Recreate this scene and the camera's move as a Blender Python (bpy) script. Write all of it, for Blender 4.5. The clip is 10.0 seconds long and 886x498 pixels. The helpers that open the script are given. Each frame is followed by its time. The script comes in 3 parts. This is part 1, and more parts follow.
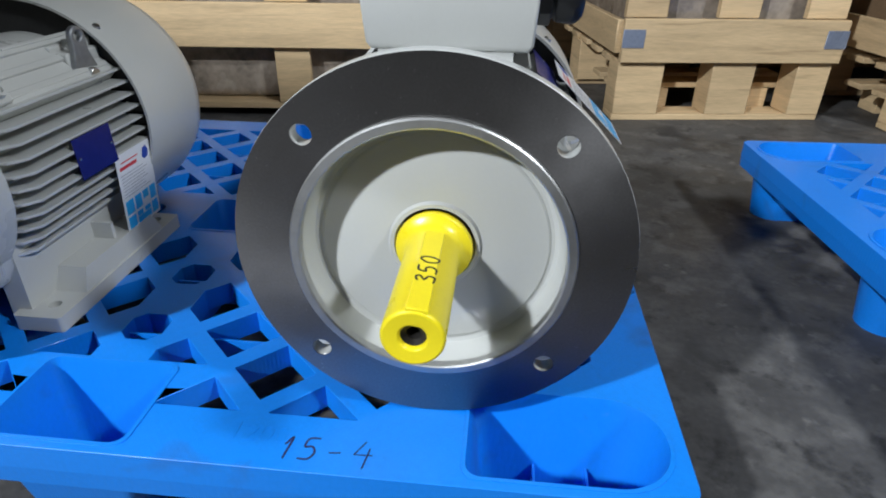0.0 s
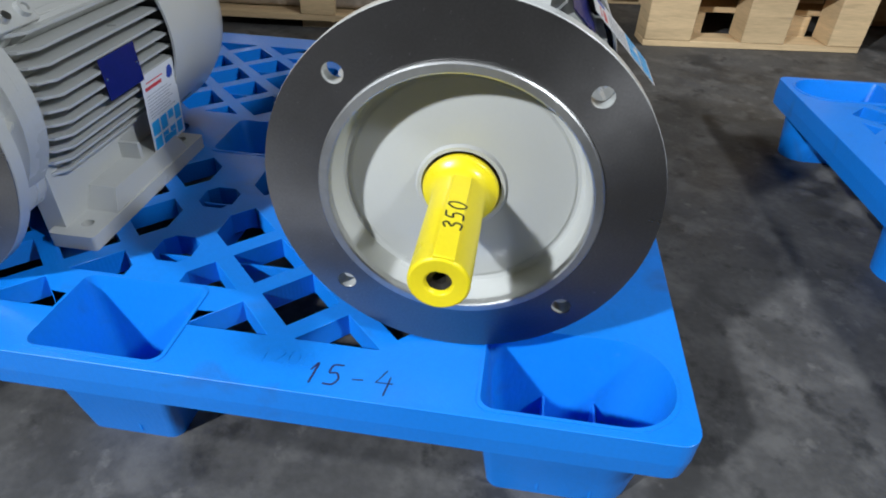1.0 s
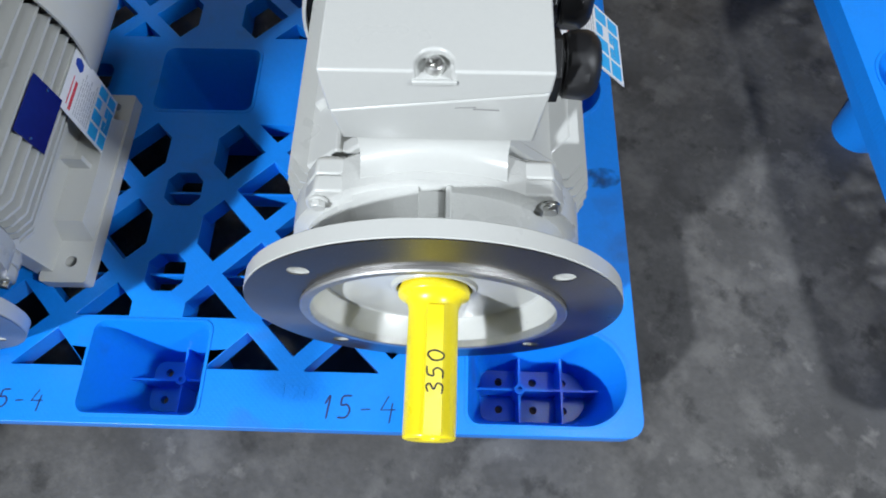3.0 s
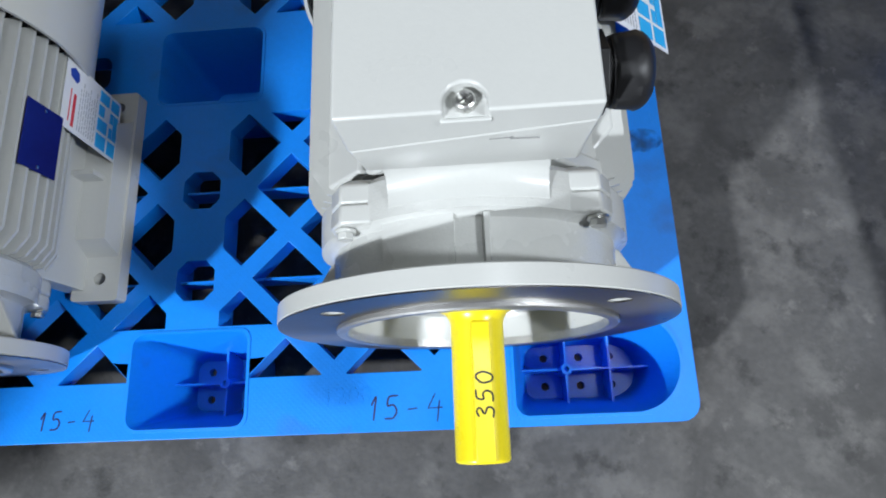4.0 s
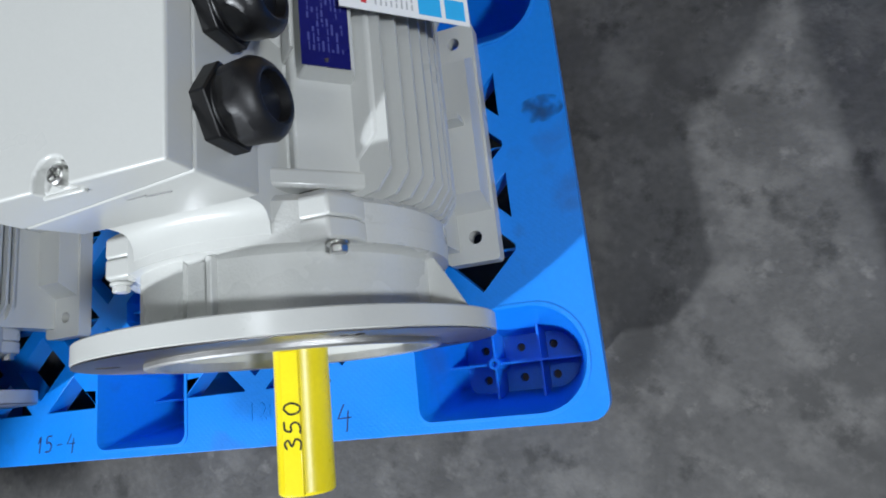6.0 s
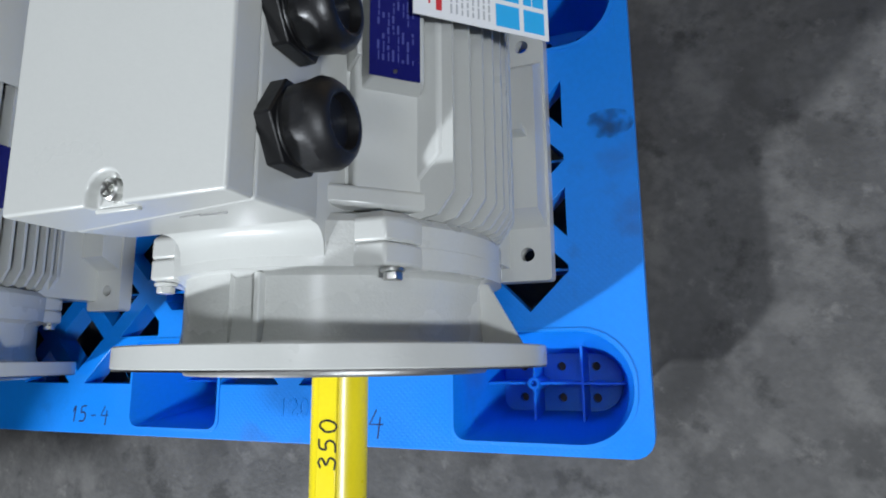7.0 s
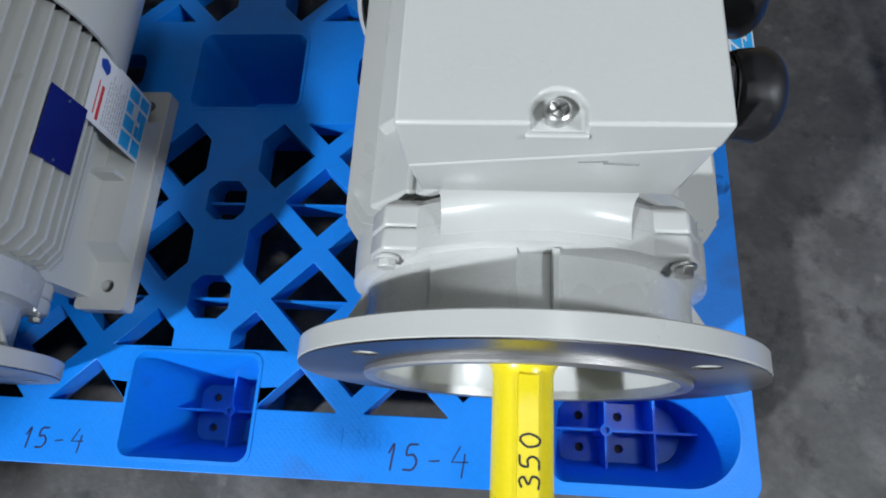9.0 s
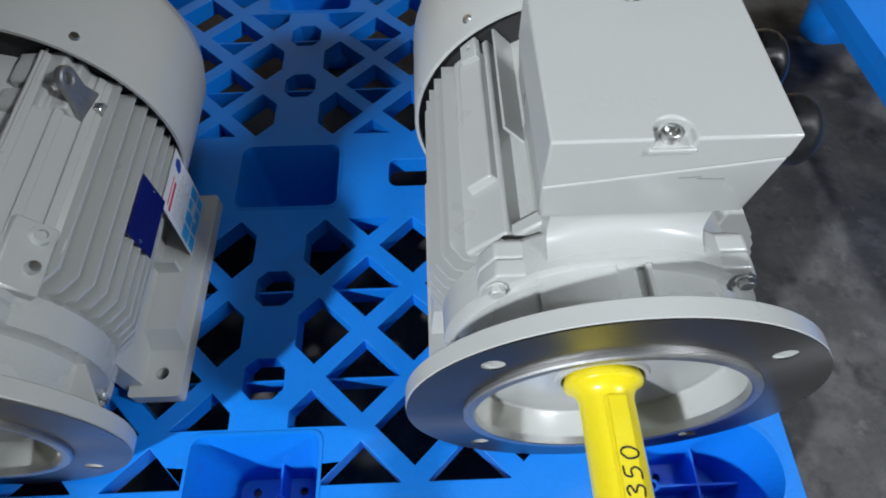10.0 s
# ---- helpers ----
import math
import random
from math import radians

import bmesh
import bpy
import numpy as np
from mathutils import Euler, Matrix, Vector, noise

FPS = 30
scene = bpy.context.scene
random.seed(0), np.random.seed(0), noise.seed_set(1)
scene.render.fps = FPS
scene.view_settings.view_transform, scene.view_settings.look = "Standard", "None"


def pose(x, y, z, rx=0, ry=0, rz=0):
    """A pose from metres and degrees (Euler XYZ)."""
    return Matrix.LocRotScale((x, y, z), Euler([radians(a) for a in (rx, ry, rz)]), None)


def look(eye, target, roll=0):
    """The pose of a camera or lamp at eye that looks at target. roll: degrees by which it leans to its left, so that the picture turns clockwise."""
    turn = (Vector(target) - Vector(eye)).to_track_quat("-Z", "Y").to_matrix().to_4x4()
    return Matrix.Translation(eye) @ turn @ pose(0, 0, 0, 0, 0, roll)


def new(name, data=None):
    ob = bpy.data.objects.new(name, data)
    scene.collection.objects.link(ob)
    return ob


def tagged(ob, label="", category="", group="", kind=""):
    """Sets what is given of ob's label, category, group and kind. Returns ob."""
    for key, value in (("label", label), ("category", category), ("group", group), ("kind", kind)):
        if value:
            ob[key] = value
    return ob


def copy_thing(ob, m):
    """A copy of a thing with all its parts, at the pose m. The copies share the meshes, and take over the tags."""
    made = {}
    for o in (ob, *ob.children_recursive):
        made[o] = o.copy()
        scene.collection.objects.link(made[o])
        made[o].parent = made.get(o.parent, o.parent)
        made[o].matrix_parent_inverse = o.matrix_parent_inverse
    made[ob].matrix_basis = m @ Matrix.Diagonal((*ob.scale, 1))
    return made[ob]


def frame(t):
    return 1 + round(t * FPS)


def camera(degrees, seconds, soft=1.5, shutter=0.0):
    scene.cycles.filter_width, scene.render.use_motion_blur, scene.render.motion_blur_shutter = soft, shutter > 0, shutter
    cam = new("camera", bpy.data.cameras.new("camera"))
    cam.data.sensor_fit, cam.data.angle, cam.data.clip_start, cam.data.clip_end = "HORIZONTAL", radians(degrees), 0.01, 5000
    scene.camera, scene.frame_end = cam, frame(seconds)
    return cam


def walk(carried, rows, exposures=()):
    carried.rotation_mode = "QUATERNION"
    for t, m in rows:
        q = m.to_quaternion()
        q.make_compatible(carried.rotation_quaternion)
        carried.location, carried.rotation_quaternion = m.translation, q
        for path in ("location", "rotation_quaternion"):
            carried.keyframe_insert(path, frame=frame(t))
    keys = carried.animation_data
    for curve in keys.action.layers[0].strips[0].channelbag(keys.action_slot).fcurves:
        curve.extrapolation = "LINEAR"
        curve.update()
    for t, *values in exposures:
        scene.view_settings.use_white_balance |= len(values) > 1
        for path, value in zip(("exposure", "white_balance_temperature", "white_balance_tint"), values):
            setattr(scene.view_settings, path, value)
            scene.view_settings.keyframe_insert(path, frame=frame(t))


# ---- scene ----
cam = camera(72.3, 10.0, soft=1.9)
PATH = [
    (0, (0.055, -0.451, 0.583), (-0.109, 1.296, -0.377), 0.9),
    (0.5, (0.053, -0.471, 0.579), (-0.116, 1.263, -0.403), 1.4),
    (0.8, (0.044, -0.467, 0.595), (-0.108, 1.198, -0.503), 2.3),
    (1, (0.044, -0.448, 0.606), (-0.142, 1.149, -0.584), 2.7),
    (1.2, (0.042, -0.416, 0.643), (-0.144, 1.031, -0.724), 2.9),
    (1.5, (0.047, -0.38, 0.738), (-0.095, 0.896, -0.795), 0.8),
    (1.7, (0.056, -0.349, 0.798), (-0.102, 0.845, -0.799), -2.3),
    (2, (0.051, -0.296, 0.862), (-0.081, 0.75, -0.838), -1.8),
    (2.2, (0.047, -0.275, 0.871), (-0.079, 0.701, -0.87), -1.0),
    (3.3, (-0.004, -0.119, 0.881), (-0.013, 0.541, -1.007), -1.8),
    (3.5, (-0.018, -0.092, 0.871), (-0.032, 0.478, -1.046), -3.6),
    (4, (0.009, -0.074, 0.873), (-0.112, 0.463, -1.05), -15.3),
    (4.2, (0.045, -0.067, 0.864), (-0.139, 0.453, -1.058), -21.6),
    (4.5, (0.101, -0.054, 0.852), (-0.161, 0.478, -1.058), -28.3),
    (4.8, (0.161, -0.046, 0.835), (-0.16, 0.451, -1.075), -36.7),
    (5, (0.2, -0.049, 0.828), (-0.167, 0.447, -1.074), -42.0),
    (5.5, (0.265, -0.035, 0.809), (-0.238, 0.423, -1.071), -55.4),
    (5.7, (0.291, -0.034, 0.804), (-0.259, 0.416, -1.066), -59.0),
    (6.8, (0.301, -0.005, 0.788), (-0.374, 0.352, -1.06), -66.0),
    (7, (0.275, 0.011, 0.787), (-0.428, 0.367, -1.051), -65.5),
    (7.5, (0.244, 0.028, 0.781), (-0.493, 0.387, -1.044), -65.1),
    (8, (0.205, 0.019, 0.796), (-0.335, 0.469, -1.076), -51.8),
    (8.2, (0.166, 0.004, 0.806), (-0.316, 0.501, -1.07), -44.0),
    (8.5, (0.102, -0.013, 0.814), (-0.23, 0.542, -1.079), -30.6),
    (8.8, (0.024, -0.033, 0.811), (-0.171, 0.583, -1.081), -16.8),
    (9, (-0.023, -0.054, 0.813), (-0.191, 0.584, -1.076), -12.4),
    (9.2, (-0.057, -0.073, 0.817), (-0.179, 0.63, -1.052), -7.0),
    (9.5, (-0.096, -0.101, 0.817), (-0.136, 0.724, -1.004), -1.2),
    (10, (-0.143, -0.153, 0.844), (-0.115, 0.9, -0.856), -0.6),
]
walk(cam, [(t, look(eye, target, roll)) for t, eye, target, roll in PATH],
     [(0.0, -0.26), (1.0, -0.20), (2.0, -0.02), (4.0, 0.0), (5.5, -0.08), (7.0, -0.22), (8.5, -0.28), (10.0, -0.42)])

# ---- light ----
world = bpy.data.worlds.new("world")
scene.world = world
world.use_nodes = True
world.node_tree.nodes["Background"].inputs[0].default_value = (0.75, 0.82, 1.0, 1)
world.node_tree.nodes["Background"].inputs[1].default_value = 0.25


def square_lamp(eye, target, size, watts, spread=180):
    """A square lamp, out of view, with its reflector turned to the target."""
    data = bpy.data.lights.new("square_lamp", "AREA")
    data.shape, data.size, data.energy, data.color, data.spread = "SQUARE", size, watts, (0.88, 0.945, 1.02), radians(spread)
    ob = new("square_lamp", data)
    ob.matrix_world = look(eye, target)


square_lamp((-2.35, -2.85, 3.00), (0.0, 0.1, 0.3), 0.19, 310)
square_lamp((2.30, -0.95, 2.60), (0.0, 0.2, 0.3), 0.28, 88)
# added overhead fill, unseen; lifts the flange's shadow on the end shield
square_lamp((1.0, 0.5, 4.4), (0.8, 0.4, 0.0), 0.6, 22)


# ---- materials ----
def material(name, base, rough=0.5, metal=0.0, vary=0.12, scale=8.0, fine=120.0, bump=0.15, bump_scale=None, coat=0.0,
             stain=None, stain_at=(0.5, 0.68), stain_scale=6.0, rough_vary=0.1, stretch=(1, 1, 1), rand=0.0):
    m = bpy.data.materials.new(name)
    m.use_nodes = True
    nt = m.node_tree
    n, l = nt.nodes, nt.links
    b = n["Principled BSDF"]
    b.inputs["Metallic"].default_value = metal
    b.inputs["Coat Weight"].default_value = coat
    b.inputs["Coat Roughness"].default_value = 0.15
    co = n.new("ShaderNodeTexCoord")
    mp = n.new("ShaderNodeMapping")
    mp.inputs["Scale"].default_value = stretch
    l.new(co.outputs["Object"], mp.inputs["Vector"])
    vec = mp.outputs["Vector"]
    if rand:
        info = n.new("ShaderNodeObjectInfo")
        add = n.new("ShaderNodeVectorMath")
        add.operation = "ADD"
        l.new(vec, add.inputs[0])
        sc = n.new("ShaderNodeMath")
        sc.operation = "MULTIPLY"
        sc.inputs[1].default_value = 37.0
        l.new(info.outputs["Random"], sc.inputs[0])
        l.new(sc.outputs[0], add.inputs[1])
        vec = add.outputs[0]

    def noise_node(s, detail=4.0, distort=0.0):
        t = n.new("ShaderNodeTexNoise")
        t.inputs["Scale"].default_value, t.inputs["Detail"].default_value = s, detail
        t.inputs["Distortion"].default_value = distort
        l.new(vec, t.inputs["Vector"])
        return t.outputs["Fac"]

    def mix(fac, a, c):
        x = n.new("ShaderNodeMix")
        x.data_type = "RGBA"
        for s, v in ((x.inputs[0], fac), (x.inputs[6], a), (x.inputs[7], c)):
            if isinstance(v, (tuple, float)):
                s.default_value = v
            else:
                l.new(v, s)
        return x.outputs[2]

    def ramp(fac, lo, hi):
        r = n.new("ShaderNodeMapRange")
        r.inputs[1].default_value, r.inputs[2].default_value = lo, hi
        l.new(fac, r.inputs[0])
        return r.outputs[0]

    big, small = noise_node(scale), noise_node(fine, 6)
    dark = tuple(c * (1 - vary) for c in base) + (1,)
    lite = tuple(min(1, c * (1 + vary)) for c in base) + (1,)
    col = mix(ramp(big, 0.3, 0.7), dark, lite)
    col2 = mix(ramp(small, 0.35, 0.65), dark, lite)
    col = mix(0.4, col, col2)
    if stain:
        st = ramp(noise_node(stain_scale, 8, 0.6), *stain_at)
        col = mix(st, col, tuple(stain) + (1,))
    if rand:
        hs = n.new("ShaderNodeHueSaturation")
        v = n.new("ShaderNodeMapRange")
        v.inputs[3].default_value, v.inputs[4].default_value = 1 - rand, 1 + rand
        l.new(info.outputs["Random"], v.inputs[0])
        l.new(v.outputs[0], hs.inputs["Value"])
        l.new(col, hs.inputs["Color"])
        col = hs.outputs[0]
    l.new(col, b.inputs["Base Color"])
    r = n.new("ShaderNodeMapRange")
    r.inputs[1].default_value, r.inputs[2].default_value = 0.3, 0.7
    r.inputs[3].default_value, r.inputs[4].default_value = max(0.02, rough - rough_vary), min(1, rough + rough_vary)
    l.new(big, r.inputs[0])
    l.new(r.outputs[0], b.inputs["Roughness"])
    if bump:
        bp = n.new("ShaderNodeBump")
        bp.inputs["Strength"].default_value = bump
        bp.inputs["Distance"].default_value = 0.002
        l.new(noise_node(bump_scale or fine, 5), bp.inputs["Height"])
        l.new(bp.outputs[0], b.inputs["Normal"])
    return m


PAINT = material("grey_enamel", (0.51, 0.517, 0.495), 0.3, vary=0.018, scale=14, fine=260, bump=0.05, bump_scale=420, coat=0.2, rough_vary=0.03)
PAINT_ROUGH = material("grey_enamel_on_casting", (0.51, 0.517, 0.495), 0.3, vary=0.03, scale=14, fine=260, bump=0.22, bump_scale=430, coat=0.3)
STEEL = material("machined_steel", (0.235, 0.228, 0.225), 0.35, 1.0, vary=0.12, scale=9, fine=420, bump=0.05, rough_vary=0.08,
                 stain=(0.21, 0.20, 0.195), stain_at=(0.5, 0.75), stain_scale=14)
TURNED = material("turned_steel", (0.55, 0.55, 0.54), 0.42, 1.0, vary=0.12, bump=0.1, bump_scale=300)
DULL = material("dull_zinc", (0.30, 0.31, 0.32), 0.45, 0.8, vary=0.2, bump=0.2)
ZINC = material("zinc_plating", (0.62, 0.62, 0.6), 0.3, 1.0, vary=0.1, bump=0.1)
YELLOW = material("yellow_sleeve", (0.86, 0.70, 0.015), 0.33, vary=0.04, scale=20, fine=300, bump=0.05, coat=0.15)
BLACK = material("black_nylon", (0.007, 0.007, 0.008), 0.40, vary=0.2, bump=0.08, bump_scale=400)
# near-black that paints the shade in the cowl's gap
GAP_SHADE = material("painted_gap_shade", (0.02, 0.02, 0.02), 0.7, vary=0.2)
BLUE = material("blue_polyethylene", (0.004, 0.215, 0.78), 0.38, vary=0.07, scale=5, fine=180, bump=0.12, bump_scale=520, coat=0.12,
                stain=(0.03, 0.13, 0.42), stain_at=(0.62, 0.85), stain_scale=11)
NAVY = material("navy_nameplate", (0.012, 0.014, 0.16), 0.3, 0.3, vary=0.12, bump=0.05)
PALE_INK = material("pale_print", (0.06, 0.07, 0.27), 0.4, vary=0.05, bump=0)
CARD = material("white_card", (0.80, 0.81, 0.82), 0.35, vary=0.02, bump=0.03, coat=0.3)
SKY = material("light_blue_print", (0.03, 0.42, 0.82), 0.35, vary=0.03, bump=0)
RED = material("red_print", (0.62, 0.04, 0.05), 0.4, vary=0.05, bump=0)
GREY_INK = material("grey_print", (0.45, 0.46, 0.48), 0.4, vary=0.05, bump=0)
DEEP_BLUE = material("dark_blue_print", (0.02, 0.06, 0.35), 0.4, vary=0.05, bump=0)
INK = material("marker_ink", (0.02, 0.02, 0.09), 0.5, vary=0.2, bump=0)
SCRATCHED = material("scratched_paint", (0.27, 0.27, 0.265), 0.6, vary=0.2, bump=0)
DARK_STEEL = material("dark_steel", (0.05, 0.046, 0.042), 0.42, 0.6, vary=0.3, bump=0.1)
BLACK_INK = material("black_marker_ink", (0.012, 0.012, 0.012), 0.5, vary=0.2, bump=0)
CONCRETE = material("concrete", (0.068, 0.066, 0.064), 0.62, vary=0.3, scale=5, fine=85, bump=0.3, bump_scale=140,
                    stain=(0.030, 0.029, 0.028), stain_at=(0.5, 0.72), stain_scale=5.5, rough_vary=0.14)


def weathered(mat, colour, scale, lo, hi, stretch=(1, 1, 1), amount=0.5):
    """Lays another patchy stain of that colour over a material's base colour."""
    n, l = mat.node_tree.nodes, mat.node_tree.links
    b = n["Principled BSDF"]
    old = b.inputs["Base Color"].links[0].from_socket
    co, mp, t, r, x = (n.new(k) for k in ("ShaderNodeTexCoord", "ShaderNodeMapping", "ShaderNodeTexNoise", "ShaderNodeMapRange", "ShaderNodeMix"))
    mp.inputs["Scale"].default_value = stretch
    mp.inputs["Rotation"].default_value = (0, 0, 0.6)
    t.inputs["Scale"].default_value, t.inputs["Detail"].default_value, t.inputs["Roughness"].default_value = scale, 9, 0.62
    r.inputs[1].default_value, r.inputs[2].default_value, r.inputs[4].default_value = lo, hi, amount
    x.data_type = "RGBA"
    x.inputs[7].default_value = (*colour, 1)
    l.new(co.outputs["Object"], mp.inputs["Vector"])
    l.new(mp.outputs["Vector"], t.inputs["Vector"])
    l.new(t.outputs["Fac"], r.inputs[0])
    l.new(r.outputs[0], x.inputs[0])
    l.new(old, x.inputs[6])
    l.new(x.outputs[2], b.inputs["Base Color"])


# the lathe's rings on the flange face draw the light out along the radius
steel = STEEL.node_tree
tangent = steel.nodes.new("ShaderNodeTangent")
tangent.direction_type, tangent.axis = "RADIAL", "Y"
steel.links.new(tangent.outputs[0], steel.nodes["Principled BSDF"].inputs["Tangent"])
steel.nodes["Principled BSDF"].inputs["Anisotropic"].default_value = 0.7
weathered(STEEL, (0.46, 0.45, 0.44), 190, 0.66, 0.72, amount=0.6)
weathered(CONCRETE, (0.115, 0.111, 0.106), 12, 0.50, 0.64, amount=0.85)
weathered(CONCRETE, (0.180, 0.172, 0.163), 22, 0.60, 0.72, amount=0.6)
weathered(CONCRETE, (0.020, 0.0195, 0.019), 15, 0.56, 0.66, amount=0.8)
weathered(CONCRETE, (0.13, 0.10, 0.065), 2.3, 0.66, 0.78, amount=0.5)
weathered(BLUE, (0.05, 0.27, 0.80), 60, 0.62, 0.72, (1, 6, 1), 0.25)
weathered(BLUE, (0.012, 0.07, 0.27), 7, 0.66, 0.80, amount=0.4)
n, l = BLUE.node_tree.nodes, BLUE.node_tree.links
grip = []
co = n.new("ShaderNodeTexCoord")
for turn in (0.0, math.pi / 2):
    mp, wv = n.new("ShaderNodeMapping"), n.new("ShaderNodeTexWave")
    mp.inputs["Rotation"].default_value = (0, 0, turn)
    mp.inputs["Scale"].default_value = (1, 1, 0)
    wv.bands_direction, wv.inputs["Scale"].default_value = "DIAGONAL", 90.0
    l.new(co.outputs["Object"], mp.inputs["Vector"])
    l.new(mp.outputs["Vector"], wv.inputs["Vector"])
    grip.append(wv.outputs["Fac"])
both, bp = n.new("ShaderNodeMath"), n.new("ShaderNodeBump")
both.operation = "MAXIMUM"
l.new(grip[0], both.inputs[0])
l.new(grip[1], both.inputs[1])
bp.inputs["Strength"].default_value, bp.inputs["Distance"].default_value = 0.10, 0.001
l.new(both.outputs[0], bp.inputs["Height"])
l.new(n["Principled BSDF"].inputs["Normal"].links[0].from_socket, bp.inputs["Normal"])
l.new(bp.outputs[0], n["Principled BSDF"].inputs["Normal"])
WOOD = material("pine", (0.63, 0.455, 0.255), 0.6, vary=0.2, scale=3, fine=30, bump=0.3, stretch=(1, 1, 14), rand=0.16,
                stain=(0.42, 0.29, 0.16), stain_at=(0.6, 0.75), stain_scale=4)
WOOD_X = material("pine_across", (0.63, 0.455, 0.255), 0.6, vary=0.2, scale=3, fine=30, bump=0.3, stretch=(1, 14, 14), rand=0.16,
                  stain=(0.42, 0.29, 0.16), stain_at=(0.6, 0.75), stain_scale=4)
CARTON = material("brown_carton", (0.23, 0.15, 0.085), 0.55, vary=0.2, scale=6, fine=80, bump=0.2, coat=0.3)
FILM = material("wrapped_goods", (0.30, 0.25, 0.20), 0.2, vary=0.45, scale=9, fine=40, bump=0.9, bump_scale=22, coat=0.8)
TAPE = material("grey_corner_tape", (0.22, 0.25, 0.32), 0.35, 0.2, vary=0.2, bump=0.1)
WALL = material("hall_wall", (0.06, 0.058, 0.056), 0.8, vary=0.15, scale=1, fine=12, bump=0.1)


# ---- builders ----
def part(name, bm, mat, parent=None, label="", shift=None, bevel=0.0, segments=2, angle=35):
    if shift is not None:
        bmesh.ops.transform(bm, matrix=shift, verts=bm.verts)
    bmesh.ops.recalc_face_normals(bm, faces=bm.faces)
    me = bpy.data.meshes.new(name)
    bm.to_mesh(me)
    bm.free()
    me.polygons.foreach_set("use_smooth", [True] * len(me.polygons))
    me.set_sharp_from_angle(angle=radians(angle))
    me.materials.append(mat)
    ob = new(name, me)
    if parent:
        ob.parent = parent
    if label:
        tagged(ob, label)
    if bevel:
        mod = ob.modifiers.new("bevel", "BEVEL")
        mod.width, mod.segments, mod.limit_method, mod.angle_limit = bevel, segments, "ANGLE", radians(40)
        mod.harden_normals = False
    return ob


def box(bm, x0, x1, y0, y1, z0, z1, m=None, taper=(0, 0)):
    """A box; taper draws in the top by metres on each side in x and y."""
    tx, ty = taper
    co = [(x0, y0, z0), (x1, y0, z0), (x1, y1, z0), (x0, y1, z0),
          (x0 + tx, y0 + ty, z1), (x1 - tx, y0 + ty, z1), (x1 - tx, y1 - ty, z1), (x0 + tx, y1 - ty, z1)]
    v = [bm.verts.new(m @ Vector(c) if m else c) for c in co]
    for f in ((3, 2, 1, 0), (4, 5, 6, 7), (0, 1, 5, 4), (1, 2, 6, 5), (2, 3, 7, 6), (3, 0, 4, 7)):
        bm.faces.new([v[i] for i in f])
    return bm


def revolve(bm, profile, n=64, m=None, closed=False, phase=0.0):
    """Turns (radius, y) points about the y axis."""
    rings = []
    for r, y in profile:
        if r < 1e-6:
            c = Vector((0, y, 0))
            rings.append([bm.verts.new(m @ c if m else c)])
        else:
            ring = []
            for i in range(n):
                a = 2 * math.pi * (i + phase) / n
                c = Vector((r * math.cos(a), y, r * math.sin(a)))
                ring.append(bm.verts.new(m @ c if m else c))
            rings.append(ring)
    pairs = list(zip(rings, rings[1:])) + ([(rings[-1], rings[0])] if closed else [])
    for a, b in pairs:
        for i in range(n):
            j = (i + 1) % n
            if len(a) == 1 and len(b) == 1:
                continue
            if len(a) == 1:
                bm.faces.new((a[0], b[i], b[j]))
            elif len(b) == 1:
                bm.faces.new((a[i], b[0], a[j]))
            else:
                bm.faces.new((a[i], b[i], b[j], a[j]))
    return bm


def plate(bm, loops, f, d0, d1):
    """A plate with holes: loops of (u, v), the outline first; f(u, v, d) gives the place; from depth d0 to d1."""
    top, edges = [], []
    for loop in loops:
        vs = [bm.verts.new(f(u, v, d0)) for u, v in loop]
        top.append(vs)
        edges += [bm.edges.new((vs[i - 1], vs[i])) for i in range(len(vs))]
    got = bmesh.ops.triangle_fill(bm, use_beauty=True, use_dissolve=False, edges=edges)
    faces = [g for g in got["geom"] if isinstance(g, bmesh.types.BMFace)]
    low = {}
    for vs, loop in zip(top, loops):
        for v, (u, w) in zip(vs, loop):
            low[v] = bm.verts.new(f(u, w, d1))
    for face in faces:
        bm.faces.new([low[v] for v in reversed(face.verts)])
    for vs in top:
        for i in range(len(vs)):
            a, b = vs[i - 1], vs[i]
            bm.faces.new((a, b, low[b], low[a]))
    return bm


def circle(cx, cy, r, n=24):
    return [(cx + r * math.cos(2 * math.pi * i / n), cy + r * math.sin(2 * math.pi * i / n)) for i in range(n)]


def rounded(x0, x1, y0, y1, r0, r1=None, n=5):
    """A rectangle with round corners: r0 at the left end, r1 at the right."""
    r1 = r0 if r1 is None else r1
    out = []
    for cx, cy, r, a in ((x1 - r1, y0 + r1, r1, -90), (x1 - r1, y1 - r1, r1, 0), (x0 + r0, y1 - r0, r0, 90), (x0 + r0, y0 + r0, r0, 180)):
        k = n if r < 0.03 else 12
        out += [(cx + r * math.cos(radians(a + 90 * i / k)), cy + r * math.sin(radians(a + 90 * i / k))) for i in range(k + 1)]
    return out


